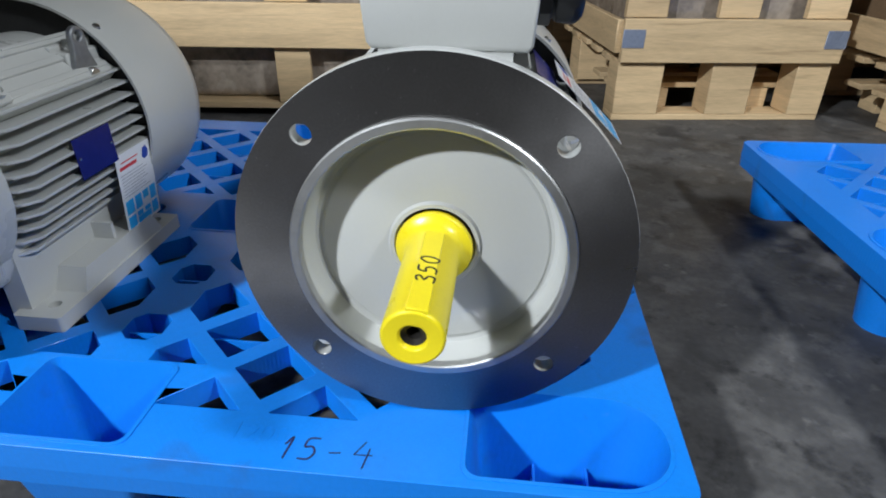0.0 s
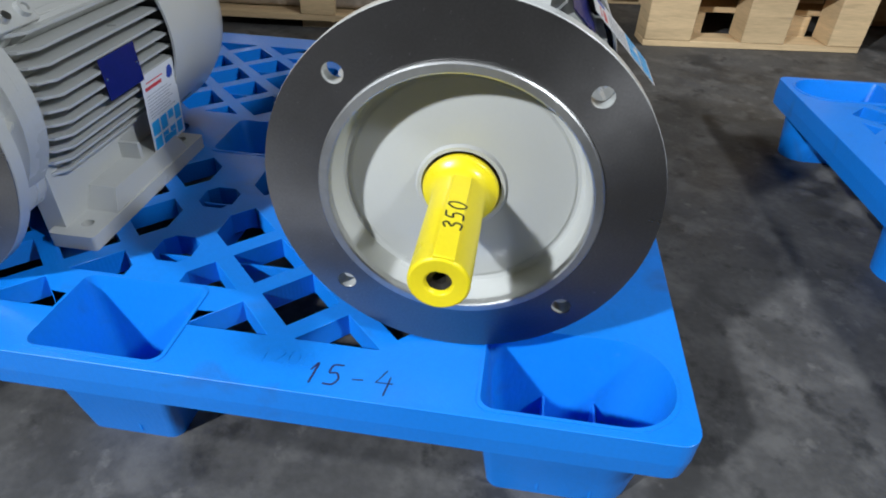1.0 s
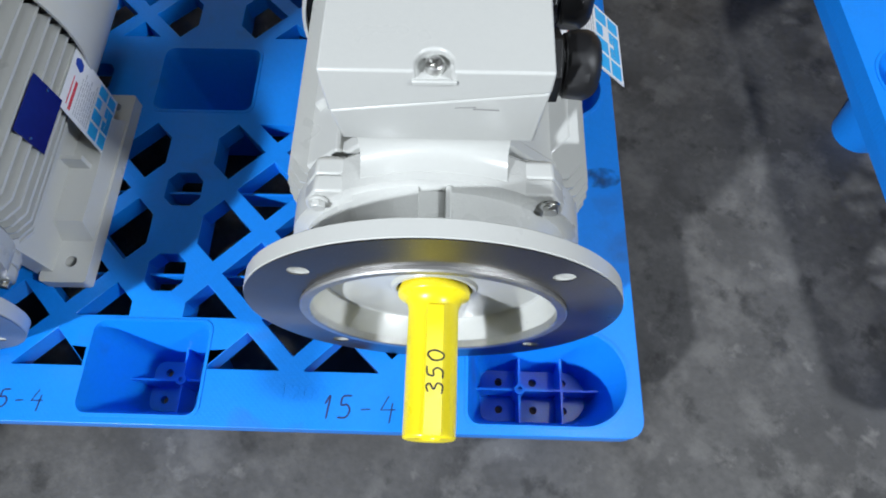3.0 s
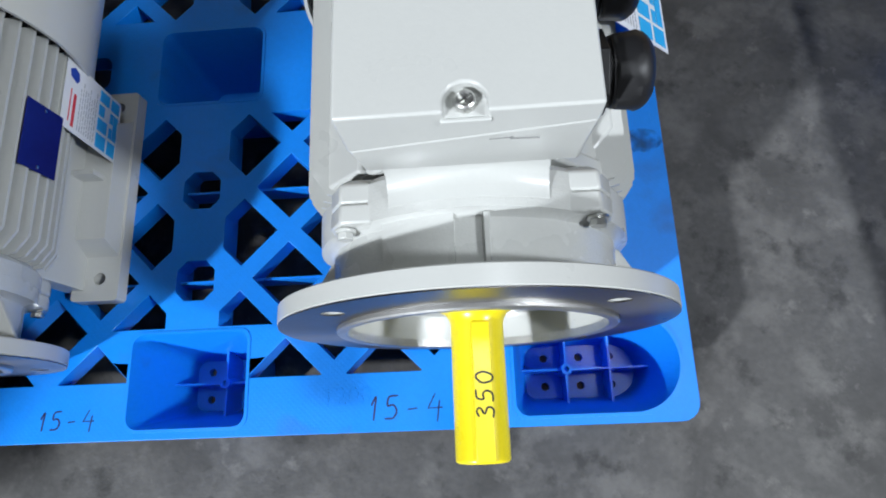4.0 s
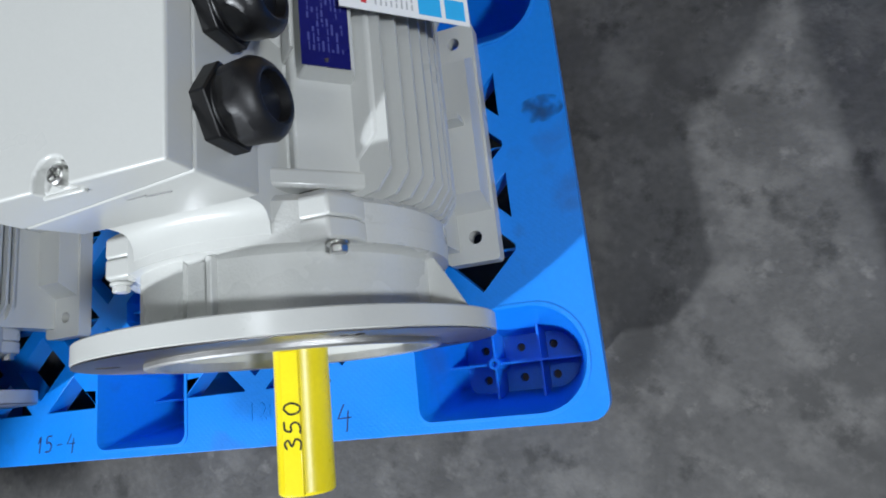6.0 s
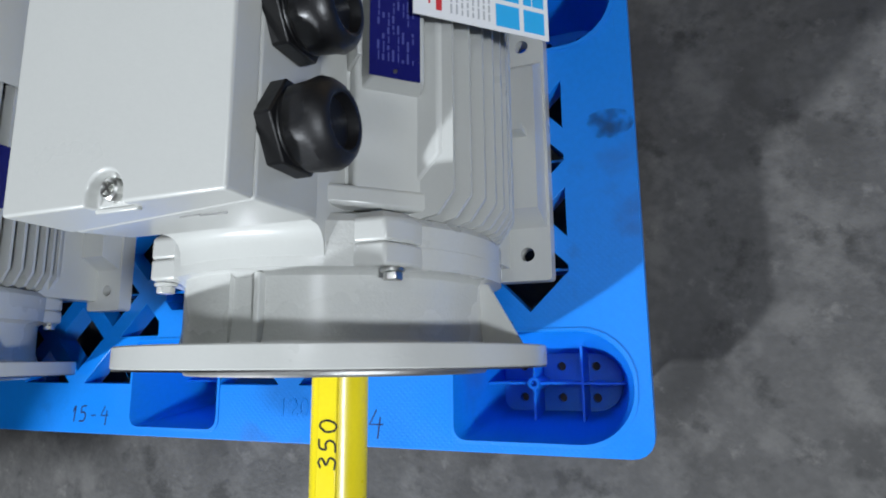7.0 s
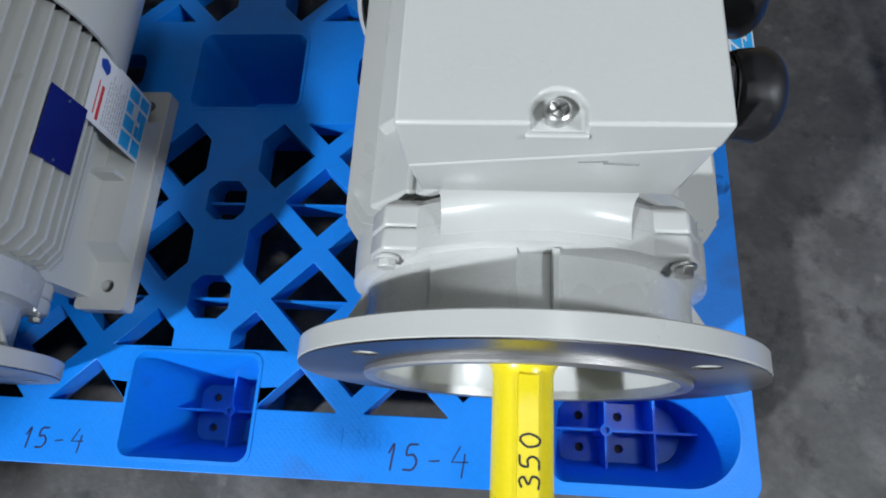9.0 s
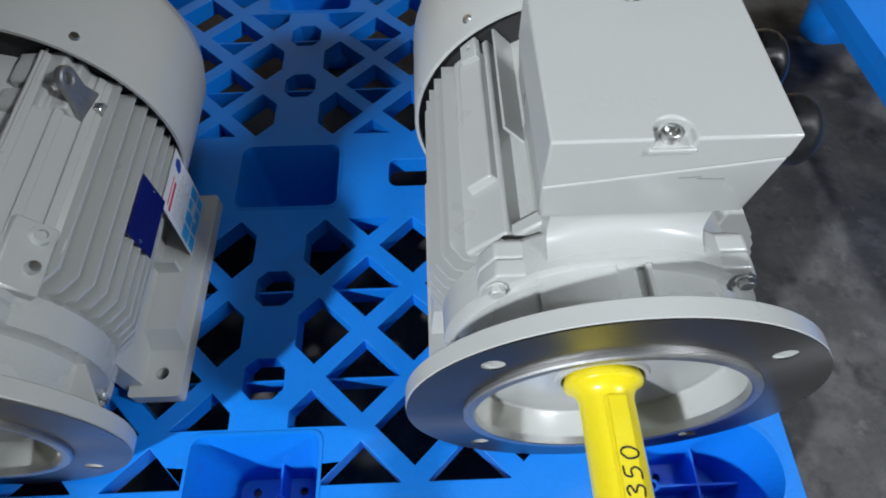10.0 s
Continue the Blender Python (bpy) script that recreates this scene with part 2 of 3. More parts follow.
def writing(name, text, size, m, mat, parent, depth=0.0003, label=""):
    cu = bpy.data.curves.new(name, "FONT")
    cu.body, cu.size, cu.extrude = text, size, depth
    cu.align_x, cu.align_y = "CENTER", "CENTER"
    tmp = new("tmp", cu)
    bpy.context.view_layer.update()
    me = bpy.data.meshes.new_from_object(tmp.evaluated_get(bpy.context.evaluated_depsgraph_get()))
    bpy.data.objects.remove(tmp)
    me.materials.clear()
    me.materials.append(mat)
    ob = new(name, me)
    ob.parent = parent
    ob.matrix_local = m
    if label:
        tagged(ob, label)
    return ob


STROKES = {
    "1": (((0.02, 0.60), (0.20, 0.96), (0.15, 0.45), (0.10, 0.0)),),
    "5": (((0.52, 0.98), (0.18, 0.93), (0.12, 0.58), (0.34, 0.60), (0.46, 0.36), (0.32, 0.08), (0.0, 0.06)),),
    "-": (((0.0, 0.40), (0.36, 0.44)),),
    "4": (((0.28, 1.0), (0.0, 0.42), (0.55, 0.44)), ((0.44, 0.72), (0.34, -0.12))),
    "3": (((0.02, 0.86), (0.26, 0.98), (0.38, 0.78), (0.14, 0.56), (0.40, 0.36), (0.30, 0.06), (-0.04, 0.10)),),
    "0": (((0.26, 0.98), (0.04, 0.62), (0.10, 0.12), (0.32, 0.04), (0.48, 0.48), (0.40, 0.88), (0.22, 0.96)),),
}


ADVANCE = {"1": 0.58, "5": 0.98, "-": 0.84, "4": 0.60, "3": 0.80, "0": 0.62}


def pen_mark(text, height, m, mat, parent, width=0.0014, wide=1.1):
    """Marker handwriting: each stroke a smooth, thin ribbon through a few points."""
    bm = bmesh.new()
    at = -sum(ADVANCE[ch] for ch in text) / 2
    for ch in text:
        for stroke in STROKES[ch]:
            p = [Vector(((x * wide + at) * height, (y - 0.5) * height, 0)) for x, y in stroke]
            if len(p) > 3:
                e = [2 * p[0] - p[1], *p, 2 * p[-1] - p[-2]]
                p = [0.5 * (2 * e[k] + (e[k + 1] - e[k - 1]) * q + (2 * e[k - 1] - 5 * e[k] + 4 * e[k + 1] - e[k + 2]) * q * q
                            + (3 * e[k] - e[k - 1] - 3 * e[k + 1] + e[k + 2]) * q ** 3) for k in range(1, len(e) - 2) for q in (0, 0.2, 0.4, 0.6, 0.8)] + [p[-1]]
            rows = []
            for k, c in enumerate(p):
                d = (p[min(k + 1, len(p) - 1)] - p[max(k - 1, 0)]).normalized()
                side = Vector((-d.y, d.x, 0)) * width * (0.5 if 0 < k < len(p) - 1 else 0.36)
                rows.append([bm.verts.new(m @ (c + o)) for o in (side, -side, -side + Vector((0, 0, 0.0003)), side + Vector((0, 0, 0.0003)))])
            for a, b in zip(rows, rows[1:]):
                for k in range(4):
                    bm.faces.new((a[k - 1], a[k], b[k], b[k - 1]))
            bm.faces.new(rows[0])
            bm.faces.new(rows[-1])
        at += ADVANCE[ch]
    return part("pen_mark", bm, mat, parent, "handwritten marker note")


def thing(name, m, label, category, group=""):
    ob = new(name)
    ob.matrix_world = m
    return tagged(ob, label, category, group)


# ---- the hall ----
def flat(name, x0, x1, y0, y1, z0, z1, mat, label):
    return tagged(part(name, box(bmesh.new(), x0, x1, y0, y1, z0, z1), mat), label, name.split("_")[0], "", "structure")


flat("floor", -7, 7, -6, 9, -0.12, 0, CONCRETE, "worn dark grey concrete warehouse floor with stains")
flat("wall_north", -7, 7, 9, 9.2, 0, 4.6, WALL, "plain dim warehouse wall")
flat("wall_south", -7, 7, -6.2, -6, 0, 4.6, WALL, "plain dim warehouse wall")
flat("wall_east", 7, 7.2, -6.2, 9.2, 0, 4.6, WALL, "plain dim warehouse wall")
flat("wall_west", -7.2, -7, -6.2, 9.2, 0, 4.6, WALL, "plain dim warehouse wall")
# unseen panel, added to keep the first lamp off the left motor
bm = bmesh.new()
for x0, x1, z0, z1 in ((-7.0, -1.9, 0.0, 1.62), (-1.9, -1.09, 0.795, 1.62)):
    box(bm, x0, x1, -0.86, -0.74, z0, z1)
tagged(part("wall_partition", bm, WALL), "added panel out of view that shades the left motor", "wall", "", "structure")
flat("ceiling", -7.2, 7.2, -6.2, 9.2, 4.6, 4.75, WALL, "plain dim warehouse ceiling")

# ---- plastic pallet: 1.2 x 1.0 m, origin at its middle on the floor ----
TOP, DECK = 0.148, 0.03
PX, PY = -0.352, 0.413


def clip_poly(poly, a, b, c):
    """The part of a convex polygon where a*u + b*v <= c."""
    out = []
    for (p, q) in zip(poly, poly[1:] + poly[:1]):
        dp, dq = a * p[0] + b * p[1] - c, a * q[0] + b * q[1] - c
        if dp <= 0:
            out.append(p)
        if (dp < 0 < dq) or (dq < 0 < dp):
            k = dp / (dp - dq)
            out.append((p[0] + k * (q[0] - p[0]), p[1] + k * (q[1] - p[1])))
    return out


def area(poly):
    return abs(sum(p[0] * q[1] - q[0] * p[1] for p, q in zip(poly, poly[1:] + poly[:1]))) / 2


CUPS = []
for sx in (-1, 0, 1):
    for sy in (-1, 0, 1):
        if sx == 0:
            CUPS.append((sx, sy, (-0.073, 0.073), (sy * 0.4315 - 0.057, sy * 0.4315 + 0.057)))
        else:
            CUPS.append((sx, sy, tuple(sorted((sx * 0.393, sx * 0.584))), (sy * 0.4315 - 0.057, sy * 0.4315 + 0.057)))


def cup_loop(cup, inset=0.0):
    sx, sy, (x0, x1), (y0, y1) = cup
    x0, x1, y0, y1 = x0 + inset, x1 - inset, y0 + inset, y1 - inset
    big = min(0.0555, (y1 - y0) / 2 - 0.001)
    if sx == 0:
        return rounded(x0, x1, y0, y1, 0.014)
    return rounded(x0, x1, y0, y1, 0.014, big) if sx > 0 else rounded(x0, x1, y0, y1, big, 0.014)


def pallet_holes():
    holes = []
    for sv in (-1, 1):
        for v in (0.1865, 0.3085):
            w, h, k = 0.0245, 0.0255, 0.012
            c = sv * v
            holes.append([(-w, c - h + k), (-w + k, c - h), (w - k, c - h), (w, c - h + k), (w, c + h - k), (w - k, c + h), (-w + k, c + h), (-w, c + h - k)])
        for su in (-1, 1):
            for k in range(-1, 8):
                u = 0.119 + 0.0605 * k
                first = 0.0635 if k % 2 == 0 else 0.1245
                for i in range(4):
                    v = first + 0.1225 * i
                    if v > 0.445:
                        continue
                    d = 0.0452
                    p = [(u - d, v), (u, v - d), (u + d, v), (u, v + d)]
                    p = clip_poly(p, -1, 0, -0.034)
                    p = clip_poly(p, 1, 0, 0.524)
                    p = clip_poly(p, 0, -1, -0.079)
                    p = clip_poly(p, 0, 1, 0.432)
                    if len(p) < 3:
                        continue
                    near = min(abs(u) - 0.078, 1) < 0.03 and v > 0.36
                    if near:
                        p = clip_poly(p, -1, 0, -0.085) if u > 0.08 else clip_poly(p, 0, 1, 0.368)
                    if u > 0.36:
                        p = clip_poly(p, 0, 1, 0.365)
                    if len(p) < 3 or area(p) < 0.0003:
                        continue
                    p = [(su * a, sv * b) for a, b in p]
                    holes.append(p)
    for su in (-1, 1):
        for cx in (0.190, 0.300):
            holes.append(rounded(su * cx - 0.044, su * cx + 0.044, -0.025, 0.025, 0.013))
    return holes


def build_pallet():
    root = thing("plastic_pallet", Matrix.Translation((PX, PY, 0)), "blue plastic pallet with lattice deck and hollow cup feet, on concrete", "pallet", "blue pallets")
    bm = bmesh.new()
    loops = [rounded(-0.6, 0.6, -0.5, 0.5, 0.022)] + [cup_loop(c) for c in CUPS] + pallet_holes()
    plate(bm, loops, lambda u, v, d: (u, v, d), TOP, TOP - DECK)
    part("deck", bm, BLUE, root, bevel=0.0022)
    # the skirt below the rim
    bm = bmesh.new()
    outer, inner = rounded(-0.6, 0.6, -0.5, 0.5, 0.022), rounded(-0.592, 0.592, -0.492, 0.492, 0.016)
    lower = rounded(-0.598, 0.598, -0.498, 0.498, 0.022)
    rings = [[bm.verts.new((u, v, z)) for u, v in lp] for lp, z in ((outer, TOP - DECK + 0.001), (lower, TOP - 0.052), (inner, TOP - 0.052), (inner, TOP - DECK + 0.001))]
    for a, b in zip(rings, rings[1:]):
        for i in range(len(a)):
            bm.faces.new((a[i - 1], a[i], b[i], b[i - 1]))
    part("skirt", bm, BLUE, root)
    for cup in CUPS:
        sx, sy, (x0, x1), (y0, y1) = cup
        bm = bmesh.new()
        # lip, inner wall, floor, outer wall
        seq = [(-0.0035, TOP - 0.004), (-0.003, TOP + 0.0012), (0.0005, TOP + 0.0014), (0.0025, TOP - 0.006), (0.022, 0.012)]
        rings = [[bm.verts.new((u, v, z)) for u, v in cup_loop(cup, i)] for i, z in seq]
        for a, b in zip(rings, rings[1:]):
            for i in range(len(a)):
                bm.faces.new((a[i - 1], a[i], b[i], b[i - 1]))
        out = [[bm.verts.new((u, v, z)) for u, v in cup_loop(cup, i)] for i, z in ((-0.0035, TOP - DECK + 0.001), (0.004, TOP - 0.055), (0.0165, 0.0))]
        for a, b in zip(out, out[1:]):
            for i in range(len(a)):
                bm.faces.new((a[i - 1], a[i], b[i], b[i - 1]))
        cx, cy = (x0 + x1) / 2, (y0 + y1) / 2
        drains = [circle(cx + i * 0.03, cy + j * 0.019, 0.0055, 10) for i in ((-1, 1) if sx == 0 else (-1.6, 0, 1.4)) for j in (-1, 1)]
        plate(bm, [cup_loop(cup, 0.0215)] + drains, lambda u, v, d: (u, v, d), 0.012, 0.001)
        foot = part("cup_foot", bm, BLUE, root)
        if sy == 0:
            continue
        bm = bmesh.new()
        ribs = [cx + 0.012] if sx == 0 else [cx - sx * 0.024, cx + sx * 0.032]
        box(bm, x0 + 0.013, x1 - 0.013, cy - 0.0014, cy + 0.0014, 0.010, 0.062)
        for rx in ribs:
            box(bm, rx - 0.0014, rx + 0.0014, y0 + 0.0135, y1 - 0.0135, 0.010, 0.0625)
        part("cross_rib", bm, BLUE, foot)
        bm = bmesh.new()
        m = Matrix.Translation((ribs[0], cy, 0)) @ pose(0, 0, 0, 90)
        revolve(bm, [(0.0035, 0.012), (0.008, 0.012), (0.007, 0.068), (0.0035, 0.068)], 18, m, closed=True)
        part("pin", bm, BLUE, foot)
    # stiffening ribs under the lattice
    for sv in (-1, 1):
        for v in (0.1865, 0.3085):
            bm = bmesh.new()
            box(bm, -0.588, 0.588, sv * v - 0.0016, sv * v + 0.0016, TOP - 0.045, TOP - 0.012)
            part("under_rib", bm, BLUE, root)
    for u in (-0.53, -0.029, 0.029, 0.53):
        for y0, y1 in ((-0.37, -0.062), (0.062, 0.37)):
            part("under_rib", box(bmesh.new(), u - 0.0016, u + 0.0016, y0, y1, TOP - 0.05, TOP - 0.018), BLUE, root)
    return root


pallet = build_pallet()
writing("size_mark", "1200", 0.030, Matrix.Translation((0.195, -0.459, TOP + 0.0001)), BLUE, pallet, 0.0003, label="raised moulded size lettering")
pen_mark("15-4", 0.028, Matrix.Translation((0.266, -0.473, TOP + 0.0002)), INK, pallet, 0.0020)
pen_mark("15-4", 0.0225, Matrix.Translation((-0.146, -0.474, TOP + 0.0002)), INK, pallet, 0.0018)
SCUFF = material("scuff_stain", (0.012, 0.085, 0.25), 0.6, vary=0.3, bump=0)
n, l = SCUFF.node_tree.nodes, SCUFF.node_tree.links
co, ln, tx, mx, mr = (n.new(k) for k in ("ShaderNodeTexCoord", "ShaderNodeVectorMath", "ShaderNodeTexNoise", "ShaderNodeMath", "ShaderNodeMapRange"))
ln.operation, mx.operation = "LENGTH", "SUBTRACT"
tx.inputs["Scale"].default_value, tx.inputs["Detail"].default_value = 60, 8
l.new(co.outputs["Object"], ln.inputs[0])
l.new(co.outputs["Object"], tx.inputs["Vector"])
l.new(tx.outputs["Fac"], mx.inputs[0])
mu = n.new("ShaderNodeMath")
mu.operation = "MULTIPLY"
mu.inputs[1].default_value = 14.0
l.new(ln.outputs["Value"], mu.inputs[0])
l.new(mu.outputs[0], mx.inputs[1])
mr.inputs[1].default_value, mr.inputs[2].default_value, mr.inputs[4].default_value = 0.20, 0.55, 0.5
l.new(mx.outputs[0], mr.inputs[0])
l.new(mr.outputs[0], n["Principled BSDF"].inputs["Alpha"])
bm = bmesh.new()
plate(bm, [circle(0, 0, 0.03, 24)], lambda u, v, d: (u * 0.9, v * 0.55, d), 0.0004, 0.0001)
scuff = part("scuff_mark", bm, SCUFF, pallet, "dark rubbed smudge on the rim")
scuff.location = (0.573, -0.155, TOP)
pallet_far = copy_thing(pallet, pose(1.230, 0.476, 0, 0, 0, 3.5))
for child in list(pallet_far.children):
    if child.name.startswith(("pen_mark", "size_mark", "scuff_mark")):
        bpy.data.objects.remove(child)


# ---- flange motor; its own origin is on the pallet below the flange, the axis 0.175 m up ----
AXIS = 0.175
UP = Matrix.Translation((0, 0, AXIS))


def turned(angle):
    """x along the radius that stands at that angle from +x towards +z, z along the tangent."""
    return Matrix.Rotation(radians(-angle), 4, "Y")


def hexagon(r):
    return [(r * math.cos(radians(60 * i)), r * math.sin(radians(60 * i))) for i in range(6)]


def card(m, group):
    """A printed card, 0.083 wide (x) and 0.112 high (z), its face to -y."""
    ob = thing("printed_card", m, "white card with light blue squares, leaning on a grey motor", "card", group)
    part("sheet", box(bmesh.new(), 0, 0.083, 0, 0.0008, 0, 0.112), CARD, ob)

    def ink(name, x0, x1, z0, z1, mat, label=""):
        part(name, box(bmesh.new(), x0, x1, -0.0004, 0.0002, z0, z1), mat, ob, label)

    for x0, x1, z0, z1 in ((0.004, 0.022, 0.004, 0.022), (0.026, 0.060, 0.004, 0.014), (0.026, 0.040, 0.015, 0.022), (0.046, 0.060, 0.015, 0.022),
                           (0.064, 0.079, 0.004, 0.022), (0.004, 0.022, 0.026, 0.046), (0.026, 0.042, 0.026, 0.046), (0.046, 0.060, 0.034, 0.046),
                           (0.064, 0.079, 0.026, 0.046)):
        ink("blue_square", x0, x1, z0, z1, SKY)
    rnd = random.Random(11)
    for i in range(8):
        bm, x = bmesh.new(), 0.006
        while x < 0.066 - 0.006 * (i % 3):
            d = rnd.uniform(0.0025, 0.0085)
            box(bm, x, x + d, -0.0004, 0.0002, 0.051 + i * 0.0044, 0.0523 + i * 0.0044)
            x += d + 0.0016
        part("print_line", bm, GREY_INK, ob, "unreadable line of small print")
    ink("red_bar", 0.006, 0.046, 0.090, 0.0945, RED, "red printed bar")
    ink("red_bar", 0.010, 0.050, 0.099, 0.1005, RED, "thin red printed bar")
    bm = bmesh.new()
    plate(bm, [[(0.060, 0.092), (0.066, 0.088), (0.074, 0.090), (0.077, 0.098), (0.072, 0.106), (0.064, 0.104)]], lambda u, v, d: (u, d, v), -0.0004, 0.0002)
    part("printed_shape", bm, DEEP_BLUE, ob, "dark blue printed shape")
    return ob


def build_motor(m, side_plate):
    root = thing("electric_motor", m, "light grey cast flange motor with yellow shaft sleeve on pallet", "electric motor", "flange motors")

    def add(name, bm, mat, parent=None, label="", bevel=0.0, segments=2, angle=35):
        return part(name, bm, mat, parent or root, label, UP, bevel, segments, angle)

    # flange with four through holes
    holes = [circle(0.15 * math.cos(radians(a)), 0.15 * math.sin(radians(a)), 0.0092, 20) for a in (45, 135, 225, 315)]
    bm = bmesh.new()
    plate(bm, [circle(0, 0, 0.175, 128), circle(0, 0, 0.120, 96)] + holes, lambda u, v, d: (u, d, v), 0.0012, 0.0172)
    flange = add("flange", bm, PAINT, bevel=0.001, segments=1)
    bm = bmesh.new()
    plate(bm, [circle(0, 0, 0.1745, 128), circle(0, 0, 0.1255, 96)] + holes, lambda u, v, d: (u, d, v), 0.0, 0.0010)
    part("machined_face", bm, STEEL, flange, "bare machined steel flange face", UP)
    # spigot, recess and the outside of the end shield
    bm = bmesh.new()
    revolve(bm, [(0.1252, 0.0035), (0.1252, -0.003), (0.1238, -0.0045), (0.1175, -0.0045)], 96)
    revolve(bm, [(0.1175, -0.0045), (0.1160, -0.0035), (0.1155, 0.004)], 96)
    part("spigot", bm, TURNED, flange, "bright turned spigot ring", UP)
    bm = bmesh.new()
    revolve(bm, [(0.1155, 0.004), (0.1128, 0.024), (0.1110, 0.0285), (0.1075, 0.0298), (0.1045, 0.0292), (0.1030, 0.0274), (0.1012, 0.0265), (0.0425, 0.0265), (0.0405, 0.0235), (0.037, 0.0235), (0.034, 0.034)], 96)
    add("recess", bm, PAINT, flange, "smooth grey painted recess round the shaft", angle=30)
    bm = bmesh.new()
    revolve(bm, [(0.120, 0.012), (0.133, 0.015), (0.129, 0.020), (0.1275, 0.030), (0.1275, 0.063), (0.131, 0.066), (0.139, 0.0675), (0.1395, 0.0825), (0.10, 0.0825)], 96)
    shield = add("end_shield", bm, PAINT_ROUGH, angle=30)
    for a in (0, 74, 180, 270):
        t = turned(a if a != 74 else 90)
        off, tall = (-0.0125, 0.133) if a == 74 else (0.0, 0.163)
        v = []
        bm2 = bmesh.new()
        for w in (-0.0024, 0.0024):
            v += [bm2.verts.new(t @ Vector((r, y, off + w))) for r, y in ((0.12, 0.014), (tall, 0.014), (0.1335, 0.0655), (0.12, 0.0655))]
        for f in ((0, 1, 2, 3), (7, 6, 5, 4), (0, 4, 5, 1), (1, 5, 6, 2), (2, 6, 7, 3), (3, 7, 4, 0)):
            bm2.faces.new([v[q] for q in f])
        part("rib", bm2, PAINT, shield, "", UP, 0.001, 2)
    # a low raised field on the upper left of the shield
    bm = bmesh.new()
    rows = []
    for q in range(9):
        d = radians(95 + 3.2 * q)
        rows.append([bm.verts.new((r * math.cos(d), y, r * math.sin(d))) for r, y in ((0.126, 0.0155), (0.1312, 0.0157), (0.1312, 0.0662), (0.126, 0.0664))])
    for p, q in zip(rows, rows[1:]):
        for w in range(4):
            bm.faces.new((p[w - 1], p[w], q[w], q[w - 1]))
    bm.faces.new(rows[0])
    bm.faces.new(rows[-1])
    part("raised_field", bm, PAINT_ROUGH, shield, "", UP)
    for a in (46, 134, 226, 314):
        t = turned(a)
        bm = bmesh.new()
        sx, sz = (1 if a in (46, 314) else -1), (1 if a < 180 else -1)
        block = [(sx * u, sz * v) for u, v in ((0.060, 0.092), (0.066, 0.1165), (0.099, 0.1165), (0.1105, 0.097), (0.1125, 0.072), (0.09, 0.06))]
        plate(bm, [block], lambda u, v, d: (u, d, v), 0.0672, 0.0831)
        part("lug", bm, PAINT, shield, "", UP, 0.0022, 2)
        bm = bmesh.new()
        hx = t @ Matrix.Translation((0.141, 0, 0))
        plate(bm, [hexagon(0.0068)], lambda u, v, d: hx @ Vector((u, d, v)), 0.0585, 0.064)
        revolve(bm, [(0.0, 0.064), (0.0085, 0.064), (0.0085, 0.0668), (0.0, 0.0668)], 20, hx)
        part("bolt", bm, ZINC if a in (46, 314) else PAINT, shield, "hexagon head bolt", UP, 0.0006, 1)
    # shaft sleeve
    flat_m = Matrix.Rotation(radians(7), 4, "Y")
    bm = bmesh.new()
    revolve(bm, [(0.0, -0.088), (0.0098, -0.088), (0.0098, -0.1130), (0.0112, -0.1150), (0.0220, -0.1160), (0.0238, -0.1140), (0.0238, 0.003), (0.0252, 0.008),
                 (0.0280, 0.0125), (0.0342, 0.0160), (0.0350, 0.0205), (0.033, 0.027)], 48)
    box(bm, -0.0088, 0.0088, -0.1148, 0.002, 0.010, 0.0252, flat_m, (0.0006, 0))
    sleeve = add("shaft_sleeve", bm, YELLOW, label="bright yellow plastic sleeve over the shaft", bevel=0.0008)
    mark = flat_m @ Matrix.Translation((0.001, -0.060, 0.0252)) @ pose(0, 0, 0, 0, 0, 90)
    pen_mark("350", 0.0155, UP @ mark, BLACK_INK, sleeve, 0.0017, 1.3)
    bm = bmesh.new()
    revolve(bm, [(0.0, -0.0985), (0.0030, -0.0985), (0.0055, -0.1085), (0.0097, -0.1105), (0.0097, -0.088), (0.0, -0.088)], 20)
    part("shaft_end", bm, DARK_STEEL, sleeve, "dark steel shaft end inside the sleeve", UP)
    # stator frame
    bm = bmesh.new()
    revolve(bm, [(0.08, 0.0825), (0.1395, 0.0826), (0.1395, 0.098), (0.134, 0.104), (0.118, 0.109), (0.118, 0.349), (0.08, 0.349)], 96)
    frame_part = add("stator_frame", bm, PAINT_ROUGH, angle=30)
    for a in (46, 134, 226, 314):
        t = turned(a)
        bm = bmesh.new()
        sx, sz = (1 if a in (46, 314) else -1), (1 if a < 180 else -1)
        ring = []
        for y, k in ((0.0834, 1.0), (0.099, 1.0), (0.106, 0.93)):
            ring.append([bm.verts.new((sx * u * k, y, sz * v * k)) for u, v in ((0.060, 0.092), (0.066, 0.1165), (0.099, 0.1165), (0.1105, 0.097), (0.1125, 0.072), (0.09, 0.06))])
        for p, q in zip(ring, ring[1:]):
            for w in range(6):
                bm.faces.new((p[w - 1], p[w], q[w], q[w - 1]))
        bm.faces.new(ring[0])
        bm.faces.new(ring[-1])
        part("lug", bm, PAINT, frame_part, "", UP, 0.0022, 2)
        if a in (46, 134):
            bm = bmesh.new()
            s = 1 if a == 46 else -1
            ends = sorted((s * (0.025 if a == 46 else 0.014), -s * 0.034))
            low = a == 46 and not side_plate
            box(bm, 0.09, 0.1285 if low else 0.1375, 0.112, 0.35, *ends, t)
            # a ridge across the front end of the shoulder
            box(bm, 0.09, 0.1310, 0.110, 0.125, *sorted((s * 0.046, -s * 0.036)), t)
